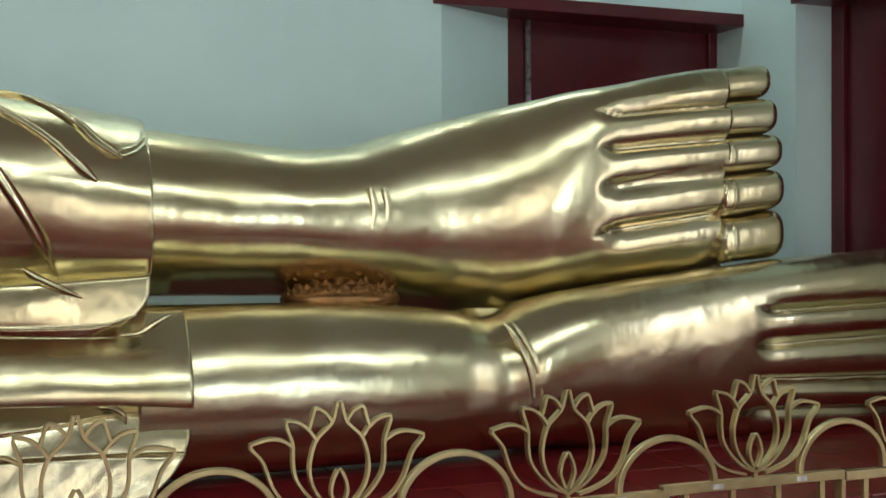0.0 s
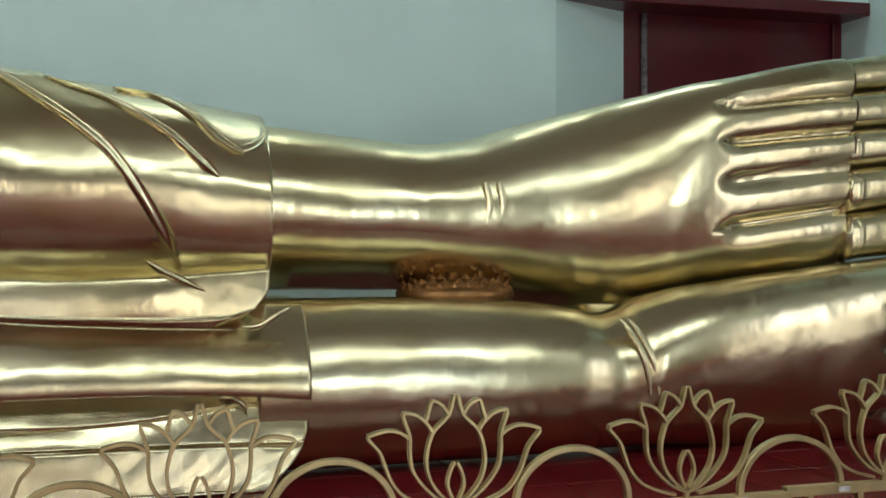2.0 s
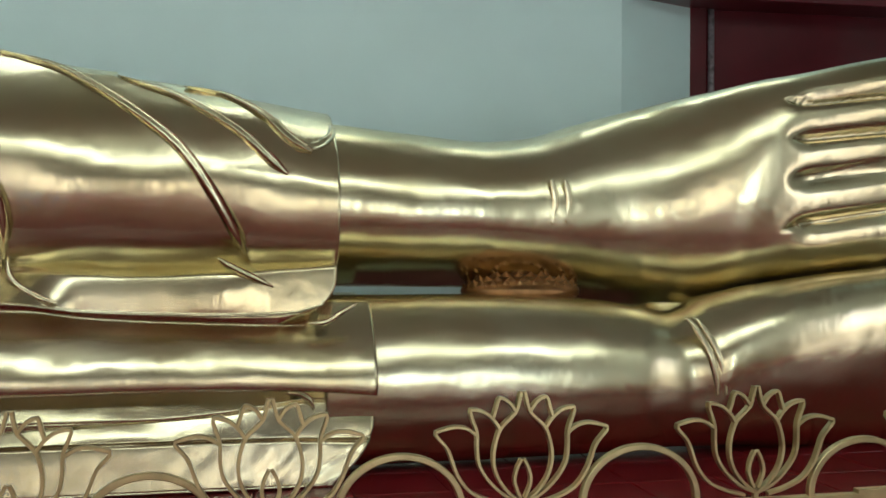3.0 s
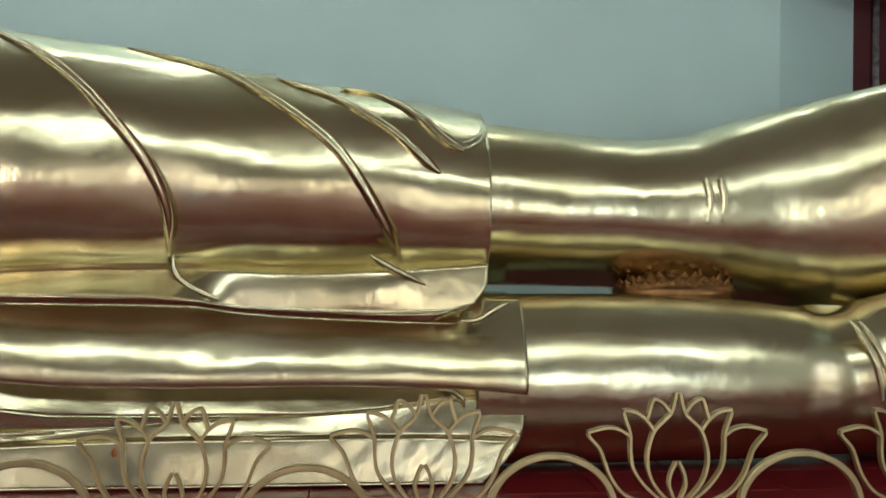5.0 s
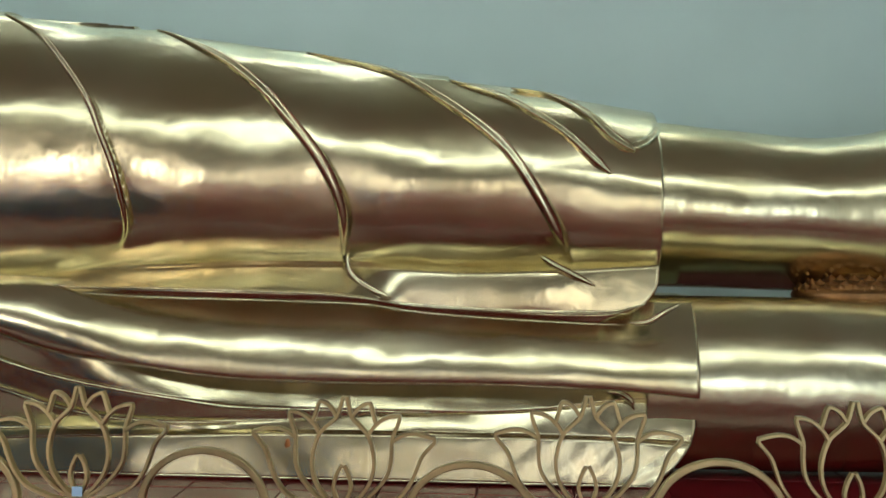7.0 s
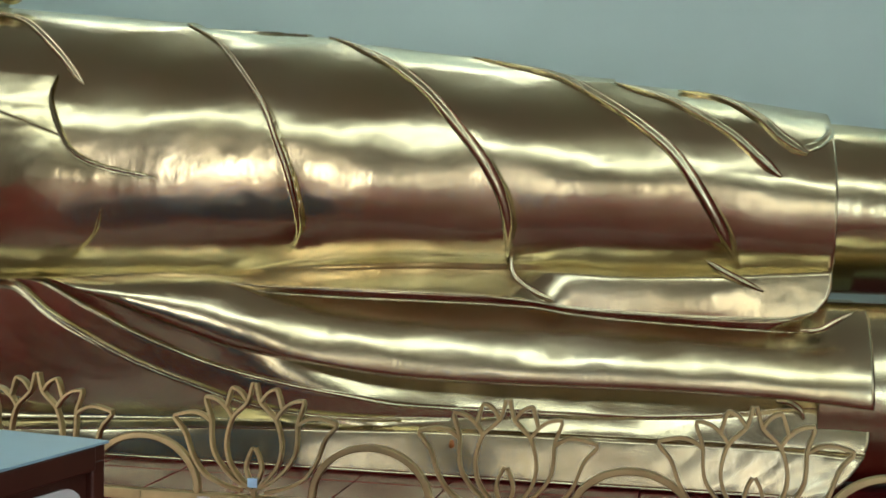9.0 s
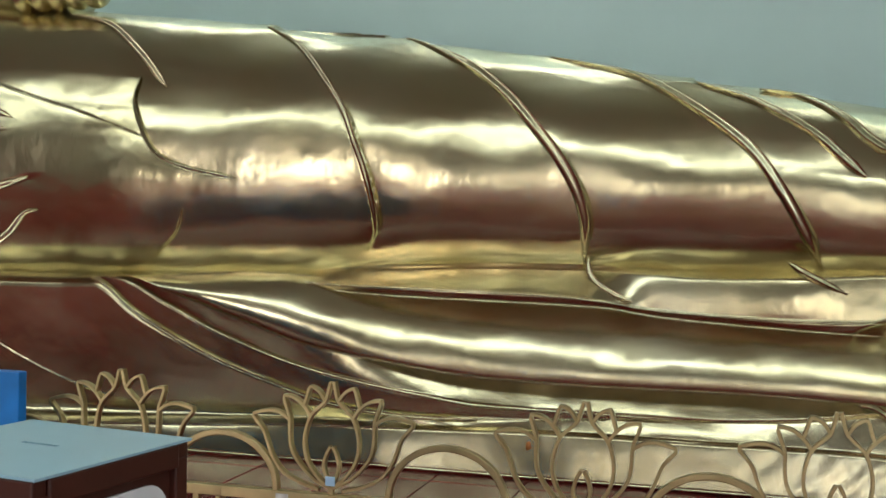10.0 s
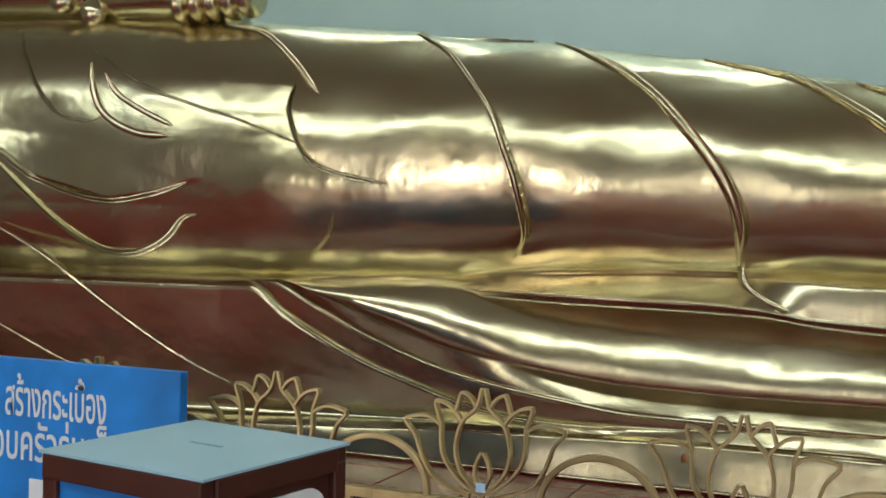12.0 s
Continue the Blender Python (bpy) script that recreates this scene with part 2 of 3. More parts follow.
class Body:
    def __init__(self):
        self.v, self.f = [], []
        self.n = 0
        self.depth = 1.0

    def sweep(self, x0, x1, step, top, bot, yc, hy, n=120, power=1.0, relief=None, cap=True, keel=0.0, lean=0.0):
        """A limb along x: its section narrows below by keel and leans forward at the top by lean."""
        xs = np.linspace(x0, x1, max(3, int((x1 - x0) / step)))
        zt, zb = curve(top, xs), curve(bot, xs)
        zc, hz = (zt + zb) / 2, (zt - zb) / 2
        y0 = curve(yc, xs) if isinstance(yc, list) else np.full_like(xs, yc)
        h = curve(hy, xs) if isinstance(hy, list) else np.full_like(xs, hy)
        th = np.linspace(0, 2 * np.pi, n, endpoint=False)
        c, s = np.cos(th), np.sin(th)
        p = (curve(power, xs) if isinstance(power, list) else np.full_like(xs, power))[:, None]
        c, s = (np.sign(c) * abs(c))[None], (np.sign(s) * abs(s))[None]
        kl = (curve(keel, xs) if isinstance(keel, list) else np.full_like(xs, keel))[:, None]
        c, s = np.sign(c) * abs(c) ** np.where(s < 0, p + kl, p), np.sign(s) * abs(s) ** p
        X = np.repeat(xs[:, None], n, 1)
        Z = zc[:, None] + hz[:, None] * s
        Y = y0[:, None] - h[:, None] * c
        ln = (curve(lean, xs) if isinstance(lean, list) else np.full_like(xs, lean))[:, None]
        Y = Y - ln * (Z - zc[:, None])
        if relief:
            k = relief(X, Z, np.repeat(th[None], len(xs), 0))
            Z = Z + k * s
            Y = Y - k * c
        self.grid(np.stack([X, Y, Z], -1), cap)

    def grid(self, P, cap=True):
        a, n = P.shape[:2]
        o = self.n
        k = curve(self.depth, P[..., 0])[..., None] if isinstance(self.depth, list) else self.depth
        P = NEAR + (P - NEAR) * k
        self.v.append(P.reshape(-1, 3))
        i, j = np.meshgrid(np.arange(a - 1), np.arange(n), indexing="ij")
        j2 = (j + 1) % n
        q = np.stack([o + i * n + j, o + i * n + j2, o + (i + 1) * n + j2, o + (i + 1) * n + j], -1).reshape(-1, 4)
        self.f += q.tolist()
        if cap:
            self.f.append([o + k for k in range(n)][::-1])
            self.f.append([o + (a - 1) * n + k for k in range(n)])
        self.n += a * n


def wobble(X, Y, Z, size, seed):
    """Gentle hand-beaten unevenness: a sum of slow waves."""
    rng = random.Random(seed)
    k = np.zeros_like(X)
    for i in range(14):
        f = 2 * np.pi / (size * rng.uniform(0.5, 1.8))
        a, b = rng.uniform(0, 6.28), rng.uniform(0, 6.28)
        u = X * math.cos(a) * 0.6 + (Z + 0.6 * Y) * math.sin(a)
        k = k + np.sin(f * u + b) / 14 ** 0.5
    return k


def path_through(ctrl, n=40):
    """A smooth line through control points."""
    p = np.array(ctrl, float)
    d = np.r_[0, np.cumsum(np.sqrt((np.diff(p, axis=0) ** 2).sum(1)))]
    t = np.linspace(0, d[-1], n)
    e = np.vstack([2 * p[0] - p[1], p, 2 * p[-1] - p[-2]])
    i = np.clip(np.searchsorted(d, t) - 1, 0, len(d) - 2)
    u = ((t - d[i]) / (d[i + 1] - d[i]))[:, None]
    a, b, c, g = e[i], e[i + 1], e[i + 2], e[i + 3]
    return 0.5 * (2 * b + (c - a) * u + (2 * a - 5 * b + 4 * c - g) * u * u + (3 * b - a - 3 * c + g) * u ** 3)


statue = Body()

# upper leg in its robe
U_TOP = [(-6.5, 2.5), (-4.2, 2.385), (-3.5, 2.36), (-2.5, 2.285), (-1.9, 2.215), (-1.4, 2.155), (-0.8, 2.065), (0.0, 1.935), (0.43, 1.865)]
U_BOT = [(-6.5, 1.08), (-3.5, 1.08), (-2.5, 1.09), (-1.9, 1.125), (-1.4, 1.165), (-0.8, 1.19), (0.0, 1.19), (0.43, 1.185)]
U_Y, U_H = 4.05, 0.46
FOLDS = [
    ([(-1.84, 2.182), (-1.65, 2.087), (-1.45, 1.887), (-1.37, 1.739), (-1.32, 1.607), (-1.30, 1.454), (-1.35, 1.362)], 0.009, 0.010),
    ([(-1.56, 2.161), (-1.32, 2.131), (-1.11, 2.054), (-0.91, 1.937), (-0.76, 1.796), (-0.64, 1.648), (-0.58, 1.503), (-0.59, 1.349)], 0.017, 0.012),
    ([(-0.76, 2.042), (-0.53, 1.987), (-0.39, 1.932), (-0.22, 1.826), (-0.07, 1.713), (0.03, 1.581), (0.11, 1.442), (0.15, 1.351)], 0.017, 0.012),
    ([(-0.26, 1.939), (-0.11, 1.892), (0.0, 1.829), (0.11, 1.761), (0.2, 1.687), (0.27, 1.627)], 0.016, 0.012),
    ([(-0.05, 1.919), (0.08, 1.894), (0.19, 1.826), (0.28, 1.745), (0.35, 1.702)], 0.018, 0.012),
    ([(-2.7, 2.268), (-2.46, 2.205), (-2.26, 2.075), (-2.12, 1.946)], 0.012, 0.006),
    ([(-2.23, 1.982), (-2.23, 1.894), (-2.18, 1.777), (-2.12, 1.694), (-2.01, 1.648), (-1.81, 1.61)], -0.009, 0.014),
    ([(-3.22, 2.158), (-2.92, 2.0), (-2.68, 1.921), (-2.49, 1.867), (-2.31, 1.806), (-2.17, 1.756)], -0.006, 0.012),
    ([(-3.67, 2.261), (-3.51, 2.066), (-3.34, 1.905), (-3.19, 1.867), (-3.1, 1.877)], -0.007, 0.010),
    ([(-3.21, 2.106), (-3.11, 1.912), (-2.94, 1.818), (-2.77, 1.794)], 0.013, 0.010),
    ([(-3.12, 2.054), (-3.03, 1.968), (-2.89, 1.896), (-2.75, 1.838)], 0.010, 0.009),
    ([(-3.75, 1.82), (-3.61, 1.733), (-3.44, 1.628), (-3.25, 1.561), (-3.06, 1.536), (-2.85, 1.564), (-2.68, 1.609)], -0.012, 0.016),
    ([(-3.75, 1.79), (-3.61, 1.663), (-3.49, 1.558), (-3.33, 1.432), (-3.16, 1.342), (-2.98, 1.329), (-2.81, 1.387), (-2.71, 1.472), (-2.65, 1.484)], -0.012, 0.016),
    ([(-2.03, 1.501), (-2.07, 1.416), (-2.18, 1.33)], 0.006, 0.008),
    ([(0.33, 1.715), (0.38, 1.73), (0.42, 1.765), (0.43, 1.80)], -0.012, 0.014),
]


def upper_frame(x, z):
    zc, hz = (curve(U_TOP, x) + curve(U_BOT, x)) / 2, (curve(U_TOP, x) - curve(U_BOT, x)) / 2
    s = np.clip((z - zc) / hz, -0.985, 0.985)
    th = np.arcsin(s)
    return th, hz


def fold_steps(X, Z, th):
    """Cloth overlaps: the sheet on the head side of a fold lies a little proud of the next."""
    k = 0.0035 * wobble(X, U_Y - U_H * np.cos(th), Z, 0.45, 3)
    front = np.cos(th) > -0.3
    ang = np.where(th > np.pi, th - 2 * np.pi, th)
    for ctrl, w, h in FOLDS[:5]:
        p = path_through(ctrl, 60)
        t, hz = upper_frame(p[:, 0], p[:, 1])
        o = np.argsort(t)
        lo, hi = t[o][0], t[o][-1]
        edge = np.interp(ang, t[o], p[o, 0])
        d = edge - X
        fade = np.clip((ang - lo) / 0.25, 0, 1) * np.clip((hi + 0.5 - ang) / 0.4, 0, 1)
        k = k + np.where((d > 0) & front, h * 1.3 * np.exp(-d / 0.16) * fade, 0) - np.where((d <= 0) & front, 0.008 * np.exp(d / 0.06) * fade, 0)
    # the turned-up corner at the top of the hem
    k = k + 0.006 * np.exp(-((X - 0.41) / 0.06) ** 2) * np.exp(-((ang - 1.15) / 0.25) ** 2)
    # below the long slanting fold the cloth turns under, then comes back to the lap
    slope = np.interp(X, [-4.5, -3.22, -2.92, -2.49, -2.17], [2.2, 2.1, 1.97, 1.85, 1.75])
    gate = np.clip((-2.14 - X) / 0.75, 0, 1) * np.clip((X + 4.4) / 0.3, 0, 1)
    under = np.clip(slope - Z, 0, 0.3) * np.clip((Z - 1.28) / 0.24, 0, 1)
    k = k - np.where(front, 0.10 * under * gate, 0)
    # the belly cloth above the low curved edge swells out over the lap
    rim = np.interp(X, [-4.5, -3.75, -3.44, -3.06, -2.85, -2.68, -2.4], [1.95, 1.82, 1.628, 1.536, 1.564, 1.609, 1.66])
    swell = np.clip((Z - rim + 0.004) / 0.012, 0, 1) * np.exp(-np.clip(Z - rim, 0, 1) / 0.13) * np.clip((-2.6 - X) / 0.3, 0, 1)
    k = k + np.where(front, 0.022 * swell, 0)
    # behind the large turned edge the cloth sinks
    p = path_through(FOLDS[6][0], 60)
    t = upper_frame(p[:, 0], p[:, 1])[0]
    o = np.argsort(t)
    edge = np.interp(ang, t[o], p[o, 0])
    d = edge - X
    fade = np.clip((t.max() - ang) / 0.2, 0, 1) * np.clip((ang - t.min()) / 0.3, 0, 1)
    k = k - np.where((d > 0) & front, 0.02 * np.exp(-d / 0.45) * fade, 0) + np.where((d <= 0) & front, 0.012 * np.exp(d / 0.15) * fade, 0)
    return k


statue.sweep(-6.5, 0.435, 0.009, U_TOP, U_BOT, U_Y, U_H, n=420, relief=fold_steps)


def ribbon(pts, normals, w, h, taper=True, ridge=False):
    """The edge of an overlapping sheet along pts: a fine lip, then a face sloping down to the sheet below (on the other side where w < 0)."""
    p, nrm = np.asarray(pts), np.asarray(normals)
    tan = np.gradient(p, axis=0)
    tan /= np.linalg.norm(tan, axis=1)[:, None]
    side = np.cross(nrm, tan)
    side /= np.linalg.norm(side, axis=1)[:, None]
    n = len(p)
    k = np.minimum(np.minimum(np.arange(n) / (0.2 * n), np.arange(n)[::-1] / 5.0), 1) if taper else np.ones(n)
    k = (0.25 + 0.75 * k)[:, None]
    if ridge:
        prof = [(-1.25, -0.8), (-1.02, 0.40), (-0.6, 0.68), (0.0, 0.78), (0.6, 0.68), (1.02, 0.40), (1.25, -0.8), (0.0, -1.2)]
    else:
        prof = [(-1.35, -0.6), (-1.04, 0.50), (-1.04, 0.50), (-0.86, 0.50), (-0.86, 0.50), (0.0, 0.27), (0.95, 0.10), (0.95, 0.10), (1.08, -1.0), (0.0, -1.4)]
    statue.grid(np.stack([p + side * w * a * k + nrm * h * b * k for a, b in prof], 1))


for ctrl, w, h in FOLDS:
    q = path_through(ctrl, 60)
    mid, half = (curve(U_TOP, q[:, 0]) + curve(U_BOT, q[:, 0])) / 2, (curve(U_TOP, q[:, 0]) - curve(U_BOT, q[:, 0])) / 2
    q = q[abs((q[:, 1] - mid) / half) < 0.972]
    th, hz = upper_frame(q[:, 0], q[:, 1])
    zm = (curve(U_TOP, q[:, 0]) + curve(U_BOT, q[:, 0])) / 2
    P3 = np.stack([q[:, 0], U_Y - U_H * np.cos(th), zm + hz * np.sin(th)], 1)
    N3 = np.stack([0 * th, -np.cos(th) * hz, np.sin(th) * U_H], 1)
    N3 /= np.linalg.norm(N3, axis=1)[:, None]
    lift = np.maximum(fold_steps(q[:, 0] - 0.02, q[:, 1], th), fold_steps(q[:, 0] + 0.012, q[:, 1], th))
    ribbon(P3 + N3 * (0.004 + lift)[:, None], N3, w, h)

# robe hanging below the upper leg, and the layers over the lower leg
SEAM = [(-6.5, 1.24), (-2.52, 1.255), (-1.81, 1.292), (-1.29, 1.318), (-0.9, 1.334), (-0.59, 1.337), (-0.18, 1.322), (0.14, 1.336), (0.44, 1.354)]
G_A = [(-6.5, 1.235), (-2.52, 1.25), (-1.76, 1.286), (-1.66, 1.266), (-1.47, 1.244), (-1.25, 1.243), (-0.98, 1.24), (-0.72, 1.235), (-0.54, 1.223), (-0.36, 1.196), (-0.1, 1.184), (0.17, 1.178), (0.36, 1.182), (0.44, 1.21)]
G_B = [(-6.5, 1.23), (-2.52, 1.245), (-1.78, 1.28), (-1.62, 1.242), (-1.38, 1.218), (-1.17, 1.211), (-0.84, 1.207), (-0.54, 1.2), (-0.36, 1.175), (-0.1, 1.157), (0.34, 1.142), (0.42, 1.176), (0.49, 1.213), (0.57, 1.215)]
A_TOP = [(-6.5, 1.23), (-2.52, 1.245), (-1.78, 1.28), (-1.5, 1.27), (-1.17, 1.262), (-0.54, 1.245), (-0.1, 1.225), (0.57, 1.215)]
LINE_1 = [(-6.5, 1.225), (-2.5, 1.24), (-2.29, 1.253), (-2.12, 1.205), (-2.03, 1.177), (-1.79, 1.1), (-1.57, 1.033), (-1.25, 0.986), (-1.0, 0.957), (-0.83, 0.948), (-0.54, 0.944), (-0.1, 0.947), (0.28, 0.935), (0.57, 0.912)]
LINE_2 = [(-6.5, 1.22), (-2.55, 1.235), (-2.36, 1.245), (-2.13, 1.152), (-1.92, 1.057), (-1.58, 0.947), (-1.36, 0.905), (-1.16, 0.877), (-0.93, 0.852), (-0.54, 0.848), (-0.18, 0.847), (0.05, 0.861), (0.19, 0.88), (0.38, 0.905), (0.57, 0.905)]
LINE_3 = [(-6.5, 1.215), (-2.6, 1.23), (-2.46, 1.24), (-2.28, 1.125), (-2.13, 1.044), (-1.92, 0.951), (-1.69, 0.878), (-1.58, 0.846), (-1.36, 0.806), (-1.16, 0.797), (-0.83, 0.807), (-0.47, 0.832), (-0.18, 0.842), (0.05, 0.856), (0.19, 0.873), (0.38, 0.895), (0.57, 0.895)]
LEDGE_A = [(-6.5, 0.66), (-2.69, 0.71), (-2.02, 0.742), (-1.57, 0.765), (-1.2, 0.772), (-0.83, 0.781), (-0.47, 0.785), (0.18, 0.782), (0.57, 0.77)]
LEDGE_B = [(-6.5, 0.645), (-2.65, 0.694), (-1.98, 0.722), (-1.54, 0.75), (-1.2, 0.760), (-0.83, 0.771), (-0.47, 0.776), (0.18, 0.774), (0.57, 0.762)]
FOOTLINE = [(-6.5, 0.62), (0.57, 0.62)]


def cloth(x0, x1, step, bands, back, trim, seed, amp=0.004, relief=None):
    """Bands of cloth one below the other: each runs from one line to the next, bulging out, with a step between."""
    xs = np.linspace(x0, x1, int((x1 - x0) / step))
    rows = []
    low = None
    for top, bot, ya, yb, bulge, n in bands:
        zt, zb = curve(top, xs), curve(bot, xs)
        if low is not None:
            zt = np.minimum(zt, low)
        zb = np.minimum(zb, zt - 0.0015)
        low = zb
        size = np.clip((zt - zb) / 0.12, 0.06, 1.0)
        ya = curve(ya, xs) if isinstance(ya, list) else ya
        yb = curve(yb, xs) if isinstance(yb, list) else yb
        for f in np.linspace(0, 1, n):
            z = zt + (zb - zt) * f
            y = ya + (yb - ya) * f - bulge * size * (1 - (2 * f - 1) ** 2) ** 0.8
            y = y - amp * wobble(xs, y, z, 0.3, seed) * math.sin(math.pi * f) ** 0.5
            if relief:
                y = y - relief(xs, z)
            rows.append(np.stack([xs - trim(z, xs), y, z], -1))
    first, last = rows[0], rows[-1]
    for src, dz in ((last, -0.004), (first, 0.004)):
        r = src.copy()
        r[:, 1], r[:, 2] = back, r[:, 2] + dz
        rows.append(r)
    statue.grid(np.stack(rows, 1))


def round_hem(z, xs):
    return np.clip((xs - 0.1) / 0.3, 0, 1) * 0.085 * np.clip((1.30 - z) / 0.12, 0, 1.2) ** 2


def low_hem(z, xs):
    k = np.clip((xs - 0.2) / 0.35, 0, 1)
    return k * (0.05 * np.clip((0.93 - z) / 0.05, 0, 1) * 0.12 + 0.14 * np.clip((0.84 - z) / 0.21, 0, 1) ** 2)


def pleats(xs, z):
    """Soft slanting pleats of the lowest layer beside its hem."""
    gate = np.clip((xs + 0.22) / 0.25, 0, 1) * np.clip((0.83 - z) / 0.05, 0, 1)
    return 0.0008 * gate * np.sin((xs * 0.64 - z * 0.77) * 2 * np.pi / 0.088 + 1.0)


# the hanging cloth falls in front of the lower leg
HANG_DEPTH = [(-6.5, 0.993), (-1.74, 0.992), (-0.9, 0.972), (1.0, 0.972)]
LOW_DEPTH = [(-6.5, 0.98), (1.9, 0.98), (2.5, 0.99), (4.2, 0.99)]
UP_DEPTH = [(-6.5, 1.03), (1.4, 1.03), (2.2, 0.99), (4.2, 0.99)]
statue.depth = HANG_DEPTH
SEAM_LOW = [(x, z - 0.016) for x, z in SEAM]
HANG_TOP = [(-2.0, 3.765), (-0.58, 3.765), (-0.36, 3.712), (0.44, 3.70)]
HANG_Y = [(-2.0, 3.675), (-1.2, 3.672), (-0.58, 3.66), (-0.36, 3.695), (0.44, 3.687)]
cloth(-1.74, 0.437, 0.012, [
    (SEAM, SEAM_LOW, 3.79, HANG_TOP, 0.0, 5),
    (SEAM_LOW, G_A, HANG_TOP, HANG_Y, 0.004, 14),
    (G_A, G_B, HANG_Y, [(x, y + 0.016) for x, y in HANG_Y], 0.0, 4),
], 4.1, round_hem, 5, 0.0025)

# the lower leg lies further forward than the upper one
statue.depth = LOW_DEPTH
LEDGE_Y = [(-6.5, 3.775), (-2.4, 3.765), (-1.5, 3.72), (-0.9, 3.685), (-0.6, 3.676), (0.57, 3.68)]
TOE_Y = [(-6.5, 3.638), (-1.2, 3.640), (0.57, 3.651)]
RECESS_Y = [(-6.5, 3.70), (-1.1, 3.705), (-0.6, 3.705), (0.57, 3.715)]
cloth(-6.5, 0.565, 0.012, [
    (A_TOP, LINE_1, [(-6.5, 3.725), (-1.7, 3.73), (-1.2, 3.83), (0.57, 3.84)], 3.655, 0.052, 40),
    (LINE_1, LINE_2, [(-6.5, 3.668), (-1.7, 3.668), (-1.0, 3.75), (0.57, 3.765)], [(-6.5, 3.69), (-1.1, 3.695), (0.57, 3.70)], 0.003, 12),
    (LINE_2, LINE_3, [(-6.5, 3.683), (-1.1, 3.69), (-0.4, 3.702), (0.57, 3.705)], RECESS_Y, 0.002, 10),
    (LINE_3, LEDGE_A, [(-6.5, 3.69), (-2.6, 3.69), (-1.6, 3.695), (-1.1, 3.70), (-0.6, 3.70), (0.57, 3.71)], LEDGE_Y, 0.003, 16),
    (LEDGE_A, LEDGE_B, LEDGE_Y, [(-6.5, 3.66), (-1.2, 3.662), (-0.6, 3.665), (0.57, 3.67)], 0.002, 5),
    (LEDGE_B, FOOTLINE, [(-6.5, 3.66), (-1.2, 3.662), (-0.6, 3.665), (0.57, 3.67)], TOE_Y, 0.003, 18),
], 4.25, low_hem, 8, 0.0022, pleats)


def trim_line(line, x0, x1, y, w, h, tilt=0.15, dz=0.0):
    x = np.linspace(x0, x1, int((x1 - x0) / 0.03))
    p = np.stack([x, np.full_like(x, y), curve(line, x) + dz], 1)
    nrm = np.tile(np.array([[0, -math.cos(tilt), math.sin(tilt)]]), (len(x), 1))
    ribbon(p, nrm, w, h)


trim_line(LINE_1, -2.28, 0.27, 3.664, 0.005, 0.008)
trim_line(LINE_2, -2.34, -0.30, 3.686, 0.006, 0.008)
trim_line(LINE_3, -2.44, -0.95, 3.690, 0.007, 0.008)
trim_line(LEDGE_B, -4.5, -1.2, 3.660, 0.004, 0.004)
trim_line(FOOTLINE, -4.5, 0.40, 3.640, 0.006, 0.009, dz=0.012)
statue.depth = HANG_DEPTH
for line, dy in ((G_B, 0.016), (G_A, 0.0)):
    x = np.linspace(-1.7, 0.34, 68)
    ribbon(np.stack([x, curve(HANG_Y, x) + dy - 0.002, curve(line, x)], 1), np.tile([[0.0, -0.95, 0.3]], (68, 1)), 0.003, 0.005)
statue.depth = LOW_DEPTH
sash = path_through([(-3.75, 1.43), (-3.66, 1.40), (-3.48, 1.323), (-3.33, 1.245), (-3.06, 1.075), (-2.78, 0.922), (-2.51, 0.82), (-2.2, 0.752)], 50)
ribbon(np.stack([sash[:, 0], 3.68 + (1.24 - sash[:, 1]).clip(0) * 0.17 + (sash[:, 1] - 1.24).clip(0) * 0.1, sash[:, 1]], 1), np.tile([[0.0, -1.0, 0.0]], (50, 1)), 0.008, 0.014)
sash = path_through([(-3.9, 1.08), (-3.66, 0.98), (-3.38, 0.867), (-3.1, 0.78)], 30)
ribbon(np.stack([sash[:, 0], 3.68 + (1.24 - sash[:, 1]) * 0.17, sash[:, 1]], 1), np.tile([[0.0, -1.0, 0.0]], (30, 1)), 0.008, 0.014)
# turned-up cloth corners at the hems
for c, deep, w in (([(0.05, 1.365), (0.1, 1.335), (0.17, 1.30), (0.23, 1.27)], HANG_DEPTH, 0.010), ([(0.34, 1.15), (0.40, 1.155), (0.45, 1.185), (0.5, 1.212)], HANG_DEPTH, 0.008), ([(0.27, 0.925), (0.31, 0.925), (0.35, 0.90), (0.36, 0.87)], LOW_DEPTH, 0.010)):
    statue.depth = deep
    q = path_through(c, 16)
    ribbon(np.stack([q[:, 0], np.full(16, 3.688), q[:, 1]], 1), np.tile([[0.1, -0.95, 0.3]], (16, 1)), w, 0.012)
statue.depth = HANG_DEPTH
# the end of the second fold runs on over the hanging cloth
q = path_through([(-0.59, 1.36), (-0.585, 1.32), (-0.56, 1.285), (-0.50, 1.25), (-0.43, 1.225)], 20)
ribbon(np.stack([q[:, 0], 3.76 - 0.10 * np.linspace(0, 1, 20), q[:, 1]], 1), np.tile([[0.0, -0.95, 0.3]], (20, 1)), 0.010, 0.012)
# upper shin and foot, set back behind the lower leg
statue.depth = UP_DEPTH
US_TOP = [(0.3, 1.84), (0.47, 1.83), (0.74, 1.8), (1.0, 1.78), (1.16, 1.79), (1.38, 1.85), (1.61, 1.91), (1.85, 1.97), (2.1, 2.03), (2.36, 2.08), (2.75, 2.15), (2.9, 2.16)]
US_BOT = [(0.3, 1.255), (0.9, 1.246), (1.3, 1.205), (1.5, 1.17), (1.8, 1.16), (2.14, 1.23), (2.9, 1.33)]


